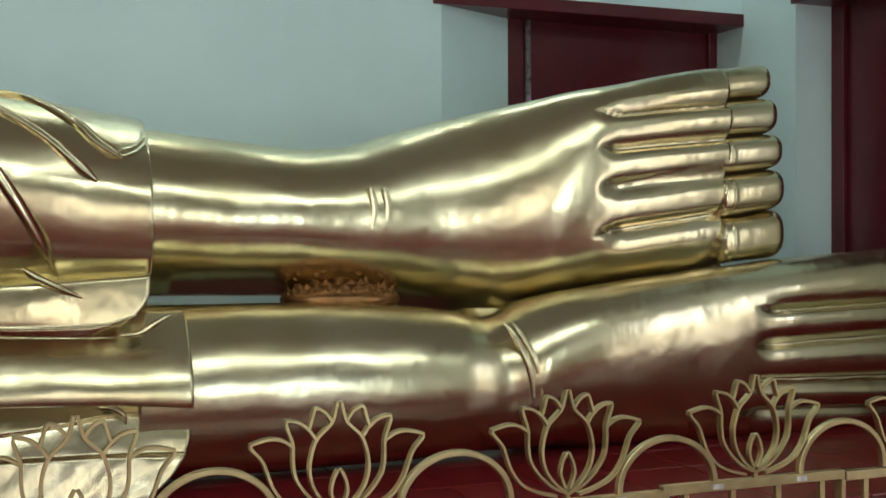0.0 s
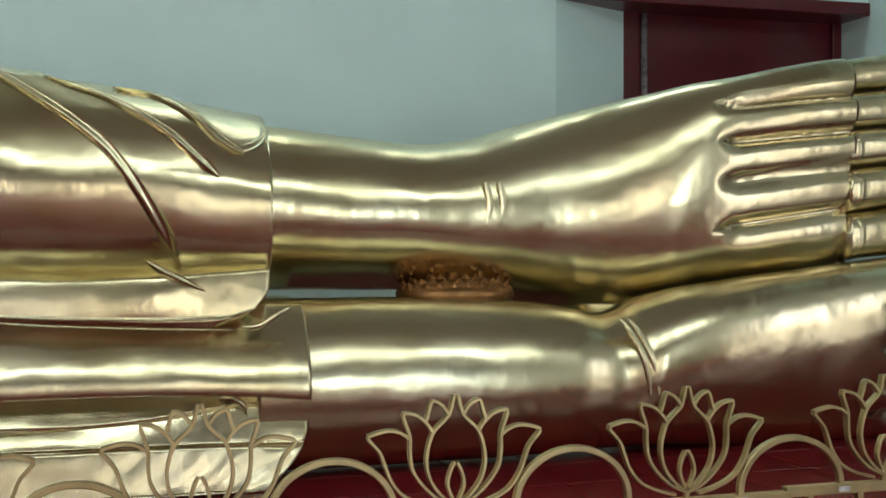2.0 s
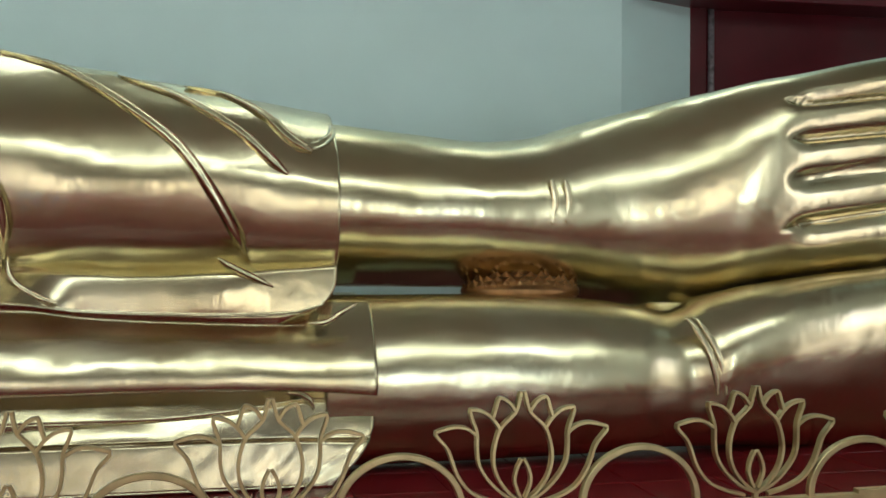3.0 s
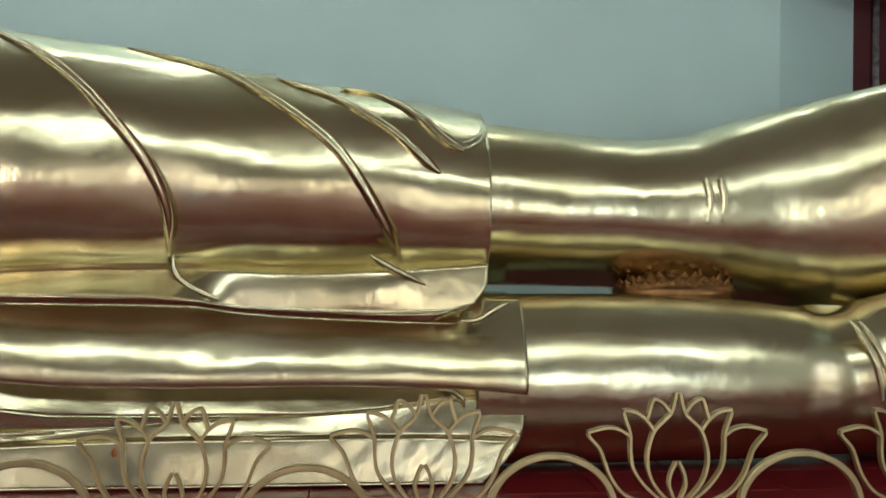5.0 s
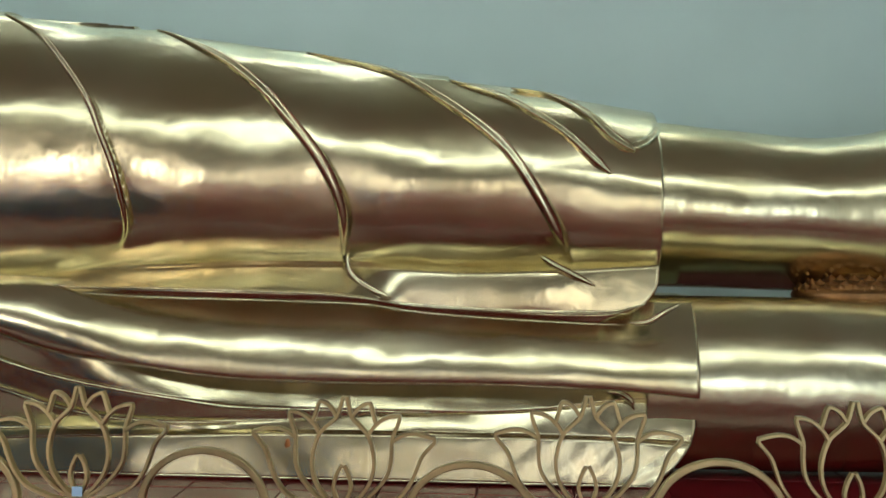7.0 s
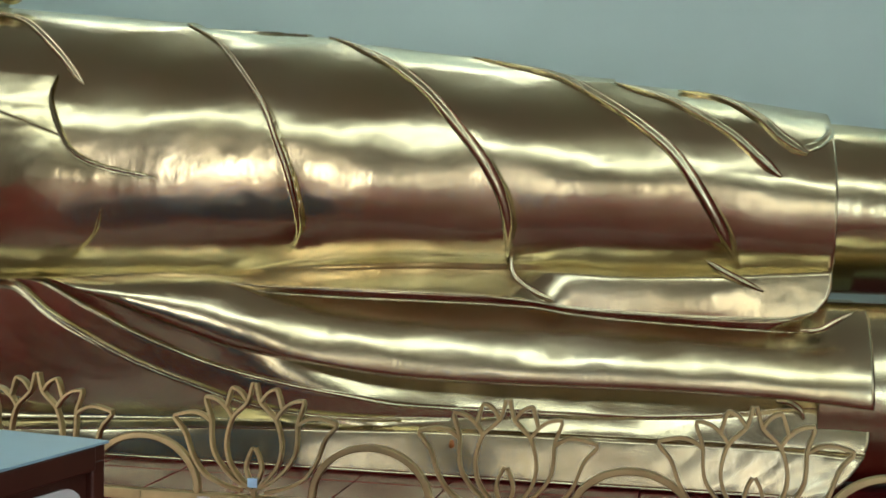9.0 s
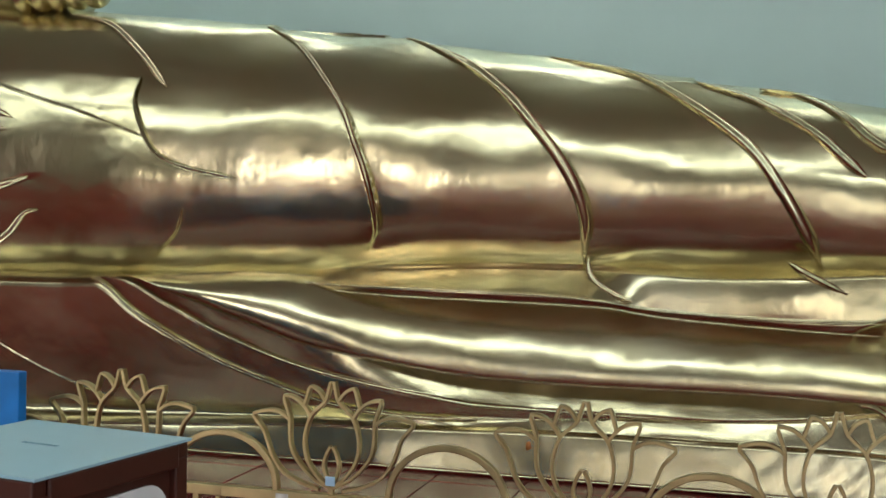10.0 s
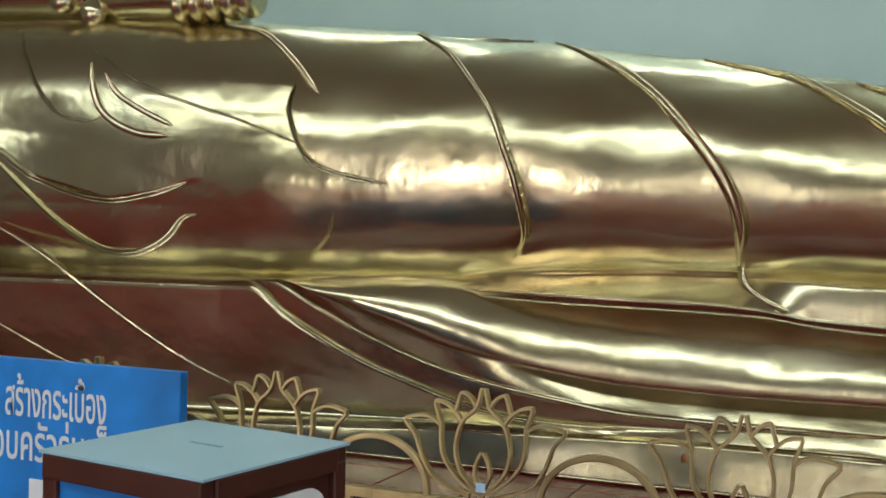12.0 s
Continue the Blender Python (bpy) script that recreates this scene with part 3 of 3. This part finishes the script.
def skin(X, Z, th):
    return 0.0022 * wobble(X, np.cos(th) * 0.3, Z, 0.35, 11)


def toe_relief(gaps, x_start, x_end, deep):
    """Rounded backs of five toes side by side, with grooves between that begin at the start."""
    def relief(X, Z, th):
        f = (X - x_start) / (x_end - x_start)
        k = 0.0018 * wobble(X, np.cos(th) * 0.3, Z, 0.35, 11)
        for i in range(5):
            za, zb = gaps[i][0] + (gaps[i][1] - gaps[i][0]) * f, gaps[i + 1][0] + (gaps[i + 1][1] - gaps[i + 1][0]) * f
            u = (Z - (za + zb) / 2) / (abs(za - zb) / 2)
            inside = abs(u) <= 1
            a = np.clip((X - x_start - (0.05 if i in (0, 4) else 0.0)) / 0.13, 0, 1)
            a = a * a * (3 - 2 * a)
            if i == 0:
                u = np.minimum(u, 0)
            if i == 4:
                u = np.maximum(u, 0)
            k = k - np.where(inside & (np.cos(th) > 0), deep * a * 0.62 * abs(u) ** 2.6, 0)
        return k
    return relief


def toe_tips(gaps, x_start, x_end, y_front, radius_y, tips):
    """The last joint of each toe, with the raised edge of the nail."""
    for i in range(5):
        lo, hi = gaps[i], gaps[i + 1]
        tip = tips[i]
        xs = np.r_[np.linspace(tip - 0.30, tip - 0.22, 14), np.linspace(tip - 0.21, tip - 0.05, 12), tip - 0.05 + 0.05 * np.sin(np.linspace(0, np.pi / 2, 10))[1:]]
        f = (xs - x_start) / (x_end - x_start)
        za, zb = lo[0] + (lo[1] - lo[0]) * f, hi[0] + (hi[1] - hi[0]) * f
        zc, r = (za + zb) / 2, abs(zb - za) / 2 * 1.01
        th = np.linspace(0, 2 * np.pi, 48, endpoint=False)
        cs, sn = np.sign(np.cos(th)) * abs(np.cos(th)) ** 0.75, np.sign(np.sin(th)) * abs(np.sin(th)) ** 0.75
        bow = 0.022 * (1 - np.sin(th) ** 2)
        X = xs[:, None] + 0 * th[None]
        ring = np.exp(-((X - (tip - 0.275) - bow[None]) / 0.007) ** 2)
        end = np.where(xs > tip - 0.05, 0.66 + 0.34 * np.sqrt(np.clip(1 - ((xs - tip + 0.05) / 0.0502) ** 2, 0, 1)), 1.0)
        k = (1 + 0.028 * ring) * end[:, None]
        y = y_front[i] + radius_y - radius_y * cs[None] * k
        z = zc[:, None] + r[:, None] * sn[None] * k
        statue.grid(np.stack([X, y, z], -1))


U_GAPS = [(2.03, 2.185), (1.945, 2.035), (1.80, 1.885), (1.64, 1.738), (1.445, 1.57), (1.285, 1.365)]
statue.sweep(0.3, 2.735, 0.010, US_TOP, US_BOT, 4.05, [(0.3, 0.29), (1.2, 0.27), (1.9, 0.25), (2.2, 0.228), (2.8, 0.20)], n=340, power=[(0.3, 1.0), (1.6, 1.0), (2.4, 0.66), (2.8, 0.62)], keel=[(0.3, 0.45), (1.5, 0.4), (2.1, 0.1), (2.5, 0.0), (2.8, 0.0)], lean=[(0.3, 0.0), (1.6, 0.0), (2.2, 0.10), (2.8, 0.12)], relief=toe_relief(U_GAPS, 2.10, 3.0, 0.075))
toe_tips(U_GAPS, 2.10, 3.0, [3.888, 3.856, 3.843, 3.845, 3.866], 0.112, [2.985, 2.995, 3.01, 3.02, 3.035])

# lower shin and foot
statue.depth = LOW_DEPTH
LS_TOP = [(0.4, 1.226), (0.92, 1.225), (1.35, 1.205), (1.57, 1.18), (1.68, 1.155), (1.74, 1.165), (1.80, 1.2), (1.92, 1.235), (2.14, 1.27), (2.7, 1.335), (3.08, 1.37), (3.7, 1.41)]
LS_BOT = [(0.4, 0.63), (0.96, 0.63), (1.64, 0.64), (2.4, 0.61), (3.7, 0.60)]
L_GAPS = [(1.33, 1.41), (1.185, 1.205), (1.03, 1.05), (0.87, 0.845), (0.735, 0.70), (0.60, 0.58)]
statue.sweep(0.4, 4.0, 0.011, LS_TOP, LS_BOT, 3.96, [(0.4, 0.28), (1.5, 0.27), (1.69, 0.245), (1.85, 0.28), (2.2, 0.28), (2.7, 0.265), (4.0, 0.24)], n=340, power=[(0.4, 1.0), (1.9, 1.0), (2.7, 0.80), (4.0, 0.66)], lean=[(0.4, 0.0), (1.5, 0.02), (1.75, 0.12), (2.1, 0.30), (4.0, 0.30)], relief=toe_relief(L_GAPS, 2.72, 3.42, 0.095))

# creases at the ankles
statue.depth = UP_DEPTH
for x, zz in ((1.207, (1.64, 1.56, 1.47)), (1.258, (1.64, 1.56, 1.48))):
    q = path_through([(x - 0.01, zz[0]), (x + 0.006, zz[1]), (x - 0.006, zz[2])], 14)
    ribbon(np.stack([q[:, 0], np.full(14, 3.784), q[:, 1]], 1), np.tile([[0.0, -1.0, 0.12]], (14, 1)), 0.011, 0.004, ridge=True)
statue.depth = LOW_DEPTH
for dx in (0.0, 0.032):
    q = path_through([(1.675 + dx, 1.15), (1.70 + dx, 1.125), (1.743 + dx, 1.05), (1.775 + dx, 0.95), (1.785 + dx, 0.86)], 20)
    yy = 3.70 + 0.5 * (q[:, 1] - 1.0).clip(0) ** 1.3 - 0.03
    ribbon(np.stack([q[:, 0], yy + 0.02, q[:, 1]], 1), np.tile([[-0.1, -0.9, 0.3]], (20, 1)), 0.010, 0.007, ridge=True)
# flesh joining heel and lower ankle: a waisted saddle between the two
statue.depth = 1.0
lv = np.linspace(1.0, 1.5, 50)
xl = curve([(1.0, 1.64), (1.12, 1.63), (1.20, 1.585), (1.25, 1.555), (1.30, 1.50), (1.36, 1.40), (1.5, 1.15)], lv)
yf = curve([(1.0, 4.0), (1.15, 4.02), (1.25, 4.04), (1.4, 4.04), (1.5, 4.04)], lv)
ring = np.linspace(0, 2 * np.pi, 140, endpoint=False)
cs, sn = np.sign(np.cos(ring)) * abs(np.cos(ring)) ** 0.8, np.sign(np.sin(ring)) * abs(np.sin(ring)) ** 0.8
statue.sweep(1.9, 2.8, 0.03, [(1.9, 1.38), (2.8, 1.44)], [(1.9, 1.10), (2.8, 1.2)], 4.22, 0.22, n=60)
statue.grid(np.stack([(xl[:, None] + 2.5) / 2 - (2.5 - xl[:, None]) / 2 * cs[None], 4.2 - (4.2 - yf[:, None]) * sn[None], lv[:, None] + 0 * ring[None]], -1))


# hand resting on top of the leg, with the forearm coming from the head side
def ball(cx, cy, cz, rx, ry, rz, n=28):
    u = np.linspace(0.02, np.pi - 0.02, n)
    th = np.linspace(0, 2 * np.pi, n, endpoint=False)
    statue.grid(np.stack([cx + rx * np.cos(u)[:, None] + 0 * th[None], cy + ry * np.sin(u)[:, None] * np.cos(th)[None], cz + rz * np.sin(u)[:, None] * np.sin(th)[None]], -1))


statue.sweep(-6.4, -3.42, 0.03, [(-6.4, 2.78), (-3.42, 2.62)], [(-6.4, 2.44), (-3.42, 2.335)], 4.0, 0.15, n=60)
statue.sweep(-3.42, -2.75, 0.03, [(-3.42, 2.55), (-2.75, 2.47)], [(-3.42, 2.31), (-2.75, 2.285)], 4.0, [(-3.42, 0.13), (-2.75, 0.17)], n=60)
ball(-3.37, 3.88, 2.35, 0.060, 0.05, 0.065)
ball(-3.52, 3.86, 2.40, 0.055, 0.05, 0.05)
for k in range(5):
    ball(-2.90 + 0.078 * k, 3.90, 2.36 + 0.004 * k, 0.05, 0.10, 0.085)
tagged(mesh_ob("reclining_statue", np.concatenate(statue.v).tolist(), statue.f, GOLD, smooth=True), "polished golden reclining statue in a draped robe on a red plinth", "statue")

# ---- lotus-scaled rest between the ankles ----
rest = tagged(new("lotus_rest"), "brown-gold lotus rest with overlapping petals between the ankles", "rest")
rest.location = (1.158, 4.03, 1.196)
bm = bmesh.new()
bmesh.ops.create_uvsphere(bm, u_segments=40, v_segments=20, radius=1, matrix=Matrix.Translation((0, 0, 0.035)) @ Matrix.Diagonal((0.225, 0.15, 0.062, 1)))
part("core", bm, RESTGOLD, rest, smooth=True)
leaf = []
for u in np.linspace(-1, 1, 7):
    for v in np.linspace(0, 1, 6):
        leaf.append((0.030 * u * math.sqrt(max(0.0, 1 - v ** 2.2)), 0.003 - 0.006 * v * v + 0.010 * u * u, 0.042 * v))
leaf_faces = [(i * 6 + j, i * 6 + j + 1, (i + 1) * 6 + j + 1, (i + 1) * 6 + j) for i in range(6) for j in range(5)]
petal_me = bpy.data.meshes.new("petal")
petal_me.from_pydata(leaf, [], leaf_faces)
petal_me.materials.append(RESTGOLD)
petal_me.shade_smooth()
for row in range(8):
    lift = -0.035 + 0.019 * row
    f = math.sqrt(max(0.04, 1 - (max(lift + 0.012 - 0.035, -0.03) / 0.068) ** 2))
    count = max(10, int(26 * f))
    for k in range(count):
        a = 2 * math.pi * (k + 0.5 * (row % 2)) / count
        o = new("petal", petal_me)
        o.parent = rest
        o.matrix_local = Matrix.Translation((0.228 * f * math.cos(a), 0.152 * f * math.sin(a), lift)) @ pose(0, 0, 0, 8 - 9 * row, 0, math.degrees(math.atan2(math.sin(a) / 0.152, math.cos(a) / 0.228)) + 90)

# ---- fence ----
FY = 2.434


def strip(line, t=0.0040, d=0.010, closed=False):
    """A flat bar on edge that follows a line of (x, z)."""
    p = np.array(line, float)
    tan = np.gradient(p, axis=0)
    tan /= np.linalg.norm(tan, axis=1)[:, None] + 1e-9
    nrm = np.stack([-tan[:, 1], tan[:, 0]], 1)
    bm = bmesh.new()
    rings = []
    for q, n in zip(p, nrm):
        r = []
        for a, b in ((-1, -0.8), (-0.7, -1), (0.7, -1), (1, -0.8), (1, 0.8), (0.7, 1), (-0.7, 1), (-1, 0.8)):
            r.append(bm.verts.new((q[0] + n[0] * t * a, d * b, q[1] + n[1] * t * a)))
        rings.append(r)
    for a, b in zip(rings, rings[1:]):
        for i in range(8):
            j = (i + 1) % 8
            bm.faces.new((a[i], a[j], b[j], b[i]))
    bm.faces.new(rings[0][::-1])
    bm.faces.new(rings[-1])
    return bm


def mirrored(line):
    return [(-x, z) for x, z in line]


PETALS = [
    ("petal", [(0.0, 0.0), (0.030, 0.022), (0.056, 0.055), (0.067, 0.09), (0.066, 0.125), (0.053, 0.166), (0.030, 0.19), (0.015, 0.207), (0.004, 0.249)], 26),
    ("petal", [(0.016, 0.204), (0.032, 0.226), (0.050, 0.236), (0.057, 0.232), (0.063, 0.212), (0.069, 0.193)], 16),
    ("petal", [(0.053, 0.166), (0.066, 0.186), (0.088, 0.205), (0.113, 0.212), (0.121, 0.209), (0.116, 0.19), (0.106, 0.16), (0.105, 0.12), (0.099, 0.085), (0.076, 0.05), (0.04, 0.018), (0.002, 0.001)], 34),
    ("petal", [(0.106, 0.155), (0.128, 0.17), (0.155, 0.175), (0.185, 0.169), (0.199, 0.164), (0.196, 0.155), (0.173, 0.128), (0.162, 0.10), (0.148, 0.065), (0.120, 0.03), (0.075, 0.008), (0.03, -0.004)], 34),
    ("bud", [(0.005, 0.012), (0.014, 0.032), (0.019, 0.052), (0.013, 0.078), (0.003, 0.098)], 14),
]
RAIL_Z = 0.828
fence = empty("fence_section", "gold painted metal fence section with lotus and arch", "fence", "lotus fence sections")
for name, line, n in PETALS:
    for side in (1, -1):
        o = part(name, strip(path_through(line if side > 0 else mirrored(line), n), d=0.0098 if name == "petal" else 0.008), FENCEGOLD, fence)
        o.location = (0, 0, RAIL_Z + 0.014)
part("top_rail", box_bm(-0.2795, 0.2795, -0.0125, 0.0125, RAIL_Z - 0.025, RAIL_Z, 0.002), FENCEGOLD, fence)
part("bottom_rail", box_bm(-0.2795, 0.2795, -0.0125, 0.0125, 0.09, 0.115, 0.002), FENCEGOLD, fence)
part("stem", box_bm(-0.006, 0.006, -0.006, 0.006, RAIL_Z - 0.002, RAIL_Z + 0.018, 0.001), FENCEGOLD, fence)
arch = [(0.28 + 0.138 * math.cos(a), RAIL_Z - 0.002 + 0.008 + 0.122 * math.sin(a)) for a in np.linspace(0, math.pi, 30)]
part("arch", strip([(0.418, RAIL_Z - 0.002)] + arch + [(0.142, RAIL_Z - 0.002)], 0.0075, 0.0098), FENCEGOLD, fence)
for x in (-0.21, -0.07, 0.07, 0.21):
    part("baluster", box_bm(x - 0.008, x + 0.008, -0.008, 0.008, 0.113, RAIL_Z - 0.0235, 0.0015), FENCEGOLD, fence)
part("post", box_bm(0.266, 0.2794, -0.0165, 0.0165, 0, RAIL_Z - 0.0255, 0.002), FENCEGOLD, fence)
for x in (-0.12, 0.14):
    part("weld_mark", box_bm(x - 0.016, x + 0.016, -0.0135, -0.0115, RAIL_Z - 0.019, RAIL_Z - 0.006, 0.0008), SILVER, fence, "bare silvery weld patch")
SPOTS = [(-2.66, 0, 0), (-2.10, 0, 0), (-1.537, 0, 0), (-0.979, 0, 0), (-0.415, -0.010, 1.5), (0.695, 0, 0), (1.263, -0.004, 0), (1.805, 0.006, 0), (2.37, 0, 0), (2.93, 0, 0), (3.49, 0, 0)]
for x, dz, lean in SPOTS:
    copy_thing(fence, pose(x, FY, dz, 0, lean, 0))
fence.matrix_world = pose(0.138, FY, 0)

# small things caught on the fence
tagged(part("paper_tag", box_bm(-0.990, -0.966, FY - 0.0135, FY - 0.0115, RAIL_Z + 0.022, RAIL_Z + 0.044, 0.0006), TAGBLUE), "pale blue paper tag stuck at the foot of a lotus", "tag")
bm = bmesh.new()
bmesh.ops.create_icosphere(bm, subdivisions=2, radius=0.008, matrix=Matrix.Translation((-0.511, FY - 0.010, RAIL_Z + 0.149)) @ Matrix.Diagonal((0.8, 0.7, 1.3, 1)))
for v in bm.verts:
    v.co += Vector((noise.noise(v.co * 160), noise.noise(v.co * 160 + Vector((3, 1, 2))), noise.noise(v.co * 160 + Vector((7, 5, 1))))) * 0.003
tagged(part("wax_drip", bm, RUST, smooth=True), "rust-brown wax drip stuck to a lotus petal", "wax drip")

# ---- donation box ----
box = empty("donation_box", "brown wooden donation box with grey top and coin slot", "donation box")
W, H = 0.325, 1.12
for sx in (0, 1):
    for sy in (0, 1):
        x, y = -W / 2 + sx * (W - 0.03), -W / 2 + sy * (W - 0.03)
        part("post", box_bm(x, x + 0.03, y, y + 0.03, 0, H - 0.028, 0.003), BROWN, box)
for name, z0, z1 in (("rail", H - 0.042, H - 0.004), ("rail", 0.62, 0.66)):
    part(name, box_bm(-W / 2 + 0.002, W / 2 - 0.002, -W / 2 - 0.003, -W / 2 + 0.024, z0, z1 - 0.0005, 0.003), BROWN, box)
    part(name, box_bm(-W / 2 + 0.002, W / 2 - 0.002, W / 2 - 0.024, W / 2 + 0.003, z0, z1 - 0.0005, 0.003), BROWN, box)
    part(name, box_bm(-W / 2 - 0.003, -W / 2 + 0.024, -W / 2 + 0.025, W / 2 - 0.025, z0, z1 - 0.0005, 0.003), BROWN, box)
    part(name, box_bm(W / 2 - 0.024, W / 2 + 0.003, -W / 2 + 0.025, W / 2 - 0.025, z0, z1 - 0.0005, 0.003), BROWN, box)
bm = bmesh.new()
TH = W / 2 + 0.004
for x0, x1, y0, y1 in ((-TH, -0.035, -TH, TH), (0.035, TH, -TH, TH), (-0.035, 0.035, -TH, 0.010), (-0.035, 0.035, 0.020, TH)):
    box_bm(x0, x1, y0, y1, H - 0.004, H, bm=bm)
bmesh.ops.remove_doubles(bm, verts=bm.verts, dist=0.0001)
part("lid", bm, GREYTOP, box, "pale grey-blue laminate lid with a slot")
# Dark strip that paints in the shade inside the slot.
part("slot_shade", box_bm(-0.036, 0.036, 0.008, 0.022, H - 0.012, H - 0.0045), DARK, box)
part("panel", box_bm(-W / 2 + 0.03, W / 2 - 0.03, -W / 2 + 0.008, -W / 2 + 0.014, 0.66, H - 0.041), BLUE, box, "blue painted front panel")
part("panel", box_bm(-W / 2 + 0.03, W / 2 - 0.03, W / 2 - 0.014, W / 2 - 0.008, 0.66, H - 0.041), BLUE, box, "blue painted panel")
part("panel", box_bm(-W / 2 + 0.008, -W / 2 + 0.014, -W / 2 + 0.03, W / 2 - 0.03, 0.66, H - 0.041), BLUE, box, "blue painted panel")
part("panel", box_bm(W / 2 - 0.016, W / 2 - 0.012, -W / 2 + 0.03, W / 2 - 0.03, 0.66, H - 0.041), BROWN, box)
bm = bmesh.new()
ys, zs = W / 2 - 0.04, H - 0.058
out = [(-ys, 0.68), (ys, 0.68)]
for c, a0 in ((1, 0), (-1, 90)):
    out += [(c * (ys - 0.05) + 0.05 * math.cos(radians(a0 + q)), zs - 0.05 + 0.05 * math.sin(radians(a0 + q))) for q in range(0, 91, 15)]
f0 = [bm.verts.new((W / 2 - 0.010, y, z)) for y, z in out]
f1 = [bm.verts.new((W / 2 - 0.006, y, z)) for y, z in out]
bm.faces.new(f0[::-1])
bm.faces.new(f1)
for i in range(len(out)):
    j = (i + 1) % len(out)
    bm.faces.new((f0[i], f0[j], f1[j], f1[i]))
card = part("notice", bm, WHITE, box, "white notice with rounded corners")
for k in range(3):
    part("text_line", box_bm(W / 2 - 0.0062, W / 2 - 0.0052, -0.09, 0.10 - 0.03 * k, H - 0.165 - 0.05 * k, H - 0.14 - 0.05 * k), DARK, card)
box.matrix_world = pose(-1.067, 1.433, 0, 0, 0, -8.6)

# ---- sign board ----
sign = empty("sign_board", "blue painted board with white Thai lettering by the fence", "sign")
SX, SZ, SY = -1.735, 1.089, 2.30
part("board", box_bm(SX - 1.25, SX, SY, SY + 0.032, 0.46, SZ, 0.003), BLUE, sign)
for x in (SX - 1.15, SX - 0.15):
    part("leg", box_bm(x, x + 0.04, SY + 0.033, SY + 0.06, 0, SZ - 0.06, 0.002), BROWN, sign)


def writing(text, x, z, size, width):
    cu = bpy.data.curves.new("lettering", "FONT")
    cu.body, cu.size, cu.extrude, cu.offset = text, size, 0.0006, 0.0012
    o = new("lettering", cu)
    bpy.context.view_layer.update()
    me = bpy.data.meshes.new_from_object(o.evaluated_get(bpy.context.evaluated_depsgraph_get()))
    bpy.data.objects.remove(o)
    me.materials.clear()
    me.materials.append(WHITE)
    w = max(v.co.x for v in me.vertices) - min(v.co.x for v in me.vertices)
    o = new("lettering", me)
    o.parent = sign
    o.matrix_local = Matrix.Translation((x, SY - 0.0015, z)) @ pose(0, 0, 0, 90) @ Matrix.Diagonal((width / w, 1, 1, 1))
    return o


writing("\u0e2a\u0e23\u0e49\u0e32\u0e07\u0e01\u0e23\u0e30\u0e40\u0e1a\u0e37\u0e49\u0e2d\u0e07", SX - 0.565, SZ - 0.150, 0.132, 0.335)
writing("\u0e04\u0e23\u0e2d\u0e1a\u0e04\u0e23\u0e31\u0e27\u0e23\u0e48\u0e21\u0e40\u0e22\u0e47\u0e19", SX - 0.70, SZ - 0.267, 0.132, 0.52)
part("paper", box_bm(SX - 0.475, SX - 0.40, SY - 0.004, SY - 0.001, SZ - 0.42, SZ - 0.315), WHITE, sign, "white paper pasted on the board")

# ---- lamps of the hall ----
lamp_rows = [(-0.7, 4.35)]
first = None
for y, z in lamp_rows:
    for x in (-6.9, -5.4, -3.9, -2.2, -0.5, 1.2, 2.9):
        if first is None:
            first = empty("ceiling_lamp", "long white fluorescent lamp hanging under the ceiling", "lamp", "ceiling lamps")
            part("housing", box_bm(-0.66, 0.66, -0.50, 0.50, 0.055, 0.10, 0.004), WHITE, first)
            part("diffuser", box_bm(-0.64, 0.64, -0.48, 0.48, -0.02, 0.053), TUBE, first, "glowing white diffuser")
            for sx in (-0.5, 0.5):
                part("rod", box_bm(sx - 0.006, sx + 0.006, -0.006, 0.006, 0.10, ROOM_H - z, 0.001), WHITE, first)
            first.matrix_world = pose(x, y, z)
        else:
            copy_thing(first, pose(x, y, z))
slim = None
for x in (-6.6, -4.8, -3.0, -1.2, 0.6, 2.4):
    if slim is None:
        slim = empty("wall_lamp", "slim white fluorescent lamp hanging along the back wall", "lamp", "back wall lamps")
        part("housing", box_bm(-0.63, 0.63, -0.07, 0.07, 0.03, 0.07, 0.004), WHITE, slim)
        part("diffuser", box_bm(-0.61, 0.61, -0.055, 0.055, -0.03, 0.029), SLIMTUBE, slim, "glowing white tube")
        for sx in (-0.5, 0.5):
            part("rod", box_bm(sx - 0.006, sx + 0.006, -0.006, 0.006, 0.07, 0.2, 0.001), WHITE, slim)
        slim.matrix_world = pose(x, 5.15, 4.4)
    else:
        copy_thing(slim, pose(x, 5.15, 4.4))
# The cool last lamp is fill added for the right-hand corner.
for (x, h), watts in zip(GATES, (48, 15, 12, 34)):
    area_lamp("doorway_and_fill_light", (x, ROOM_F - 0.12, 1.3), (x, 0, 1.3), h * 2 - 0.1, 2.2, watts, (1.0, 0.95, 0.92) if x < 2 else (0.82, 0.96, 1.0))
area_lamp("daylight_side_doorway", (ROOM_R + 0.12, 1.4, 1.2), (0, 1.4, 1.2), 0.95, 2.2, 10, (1.0, 0.95, 0.93))
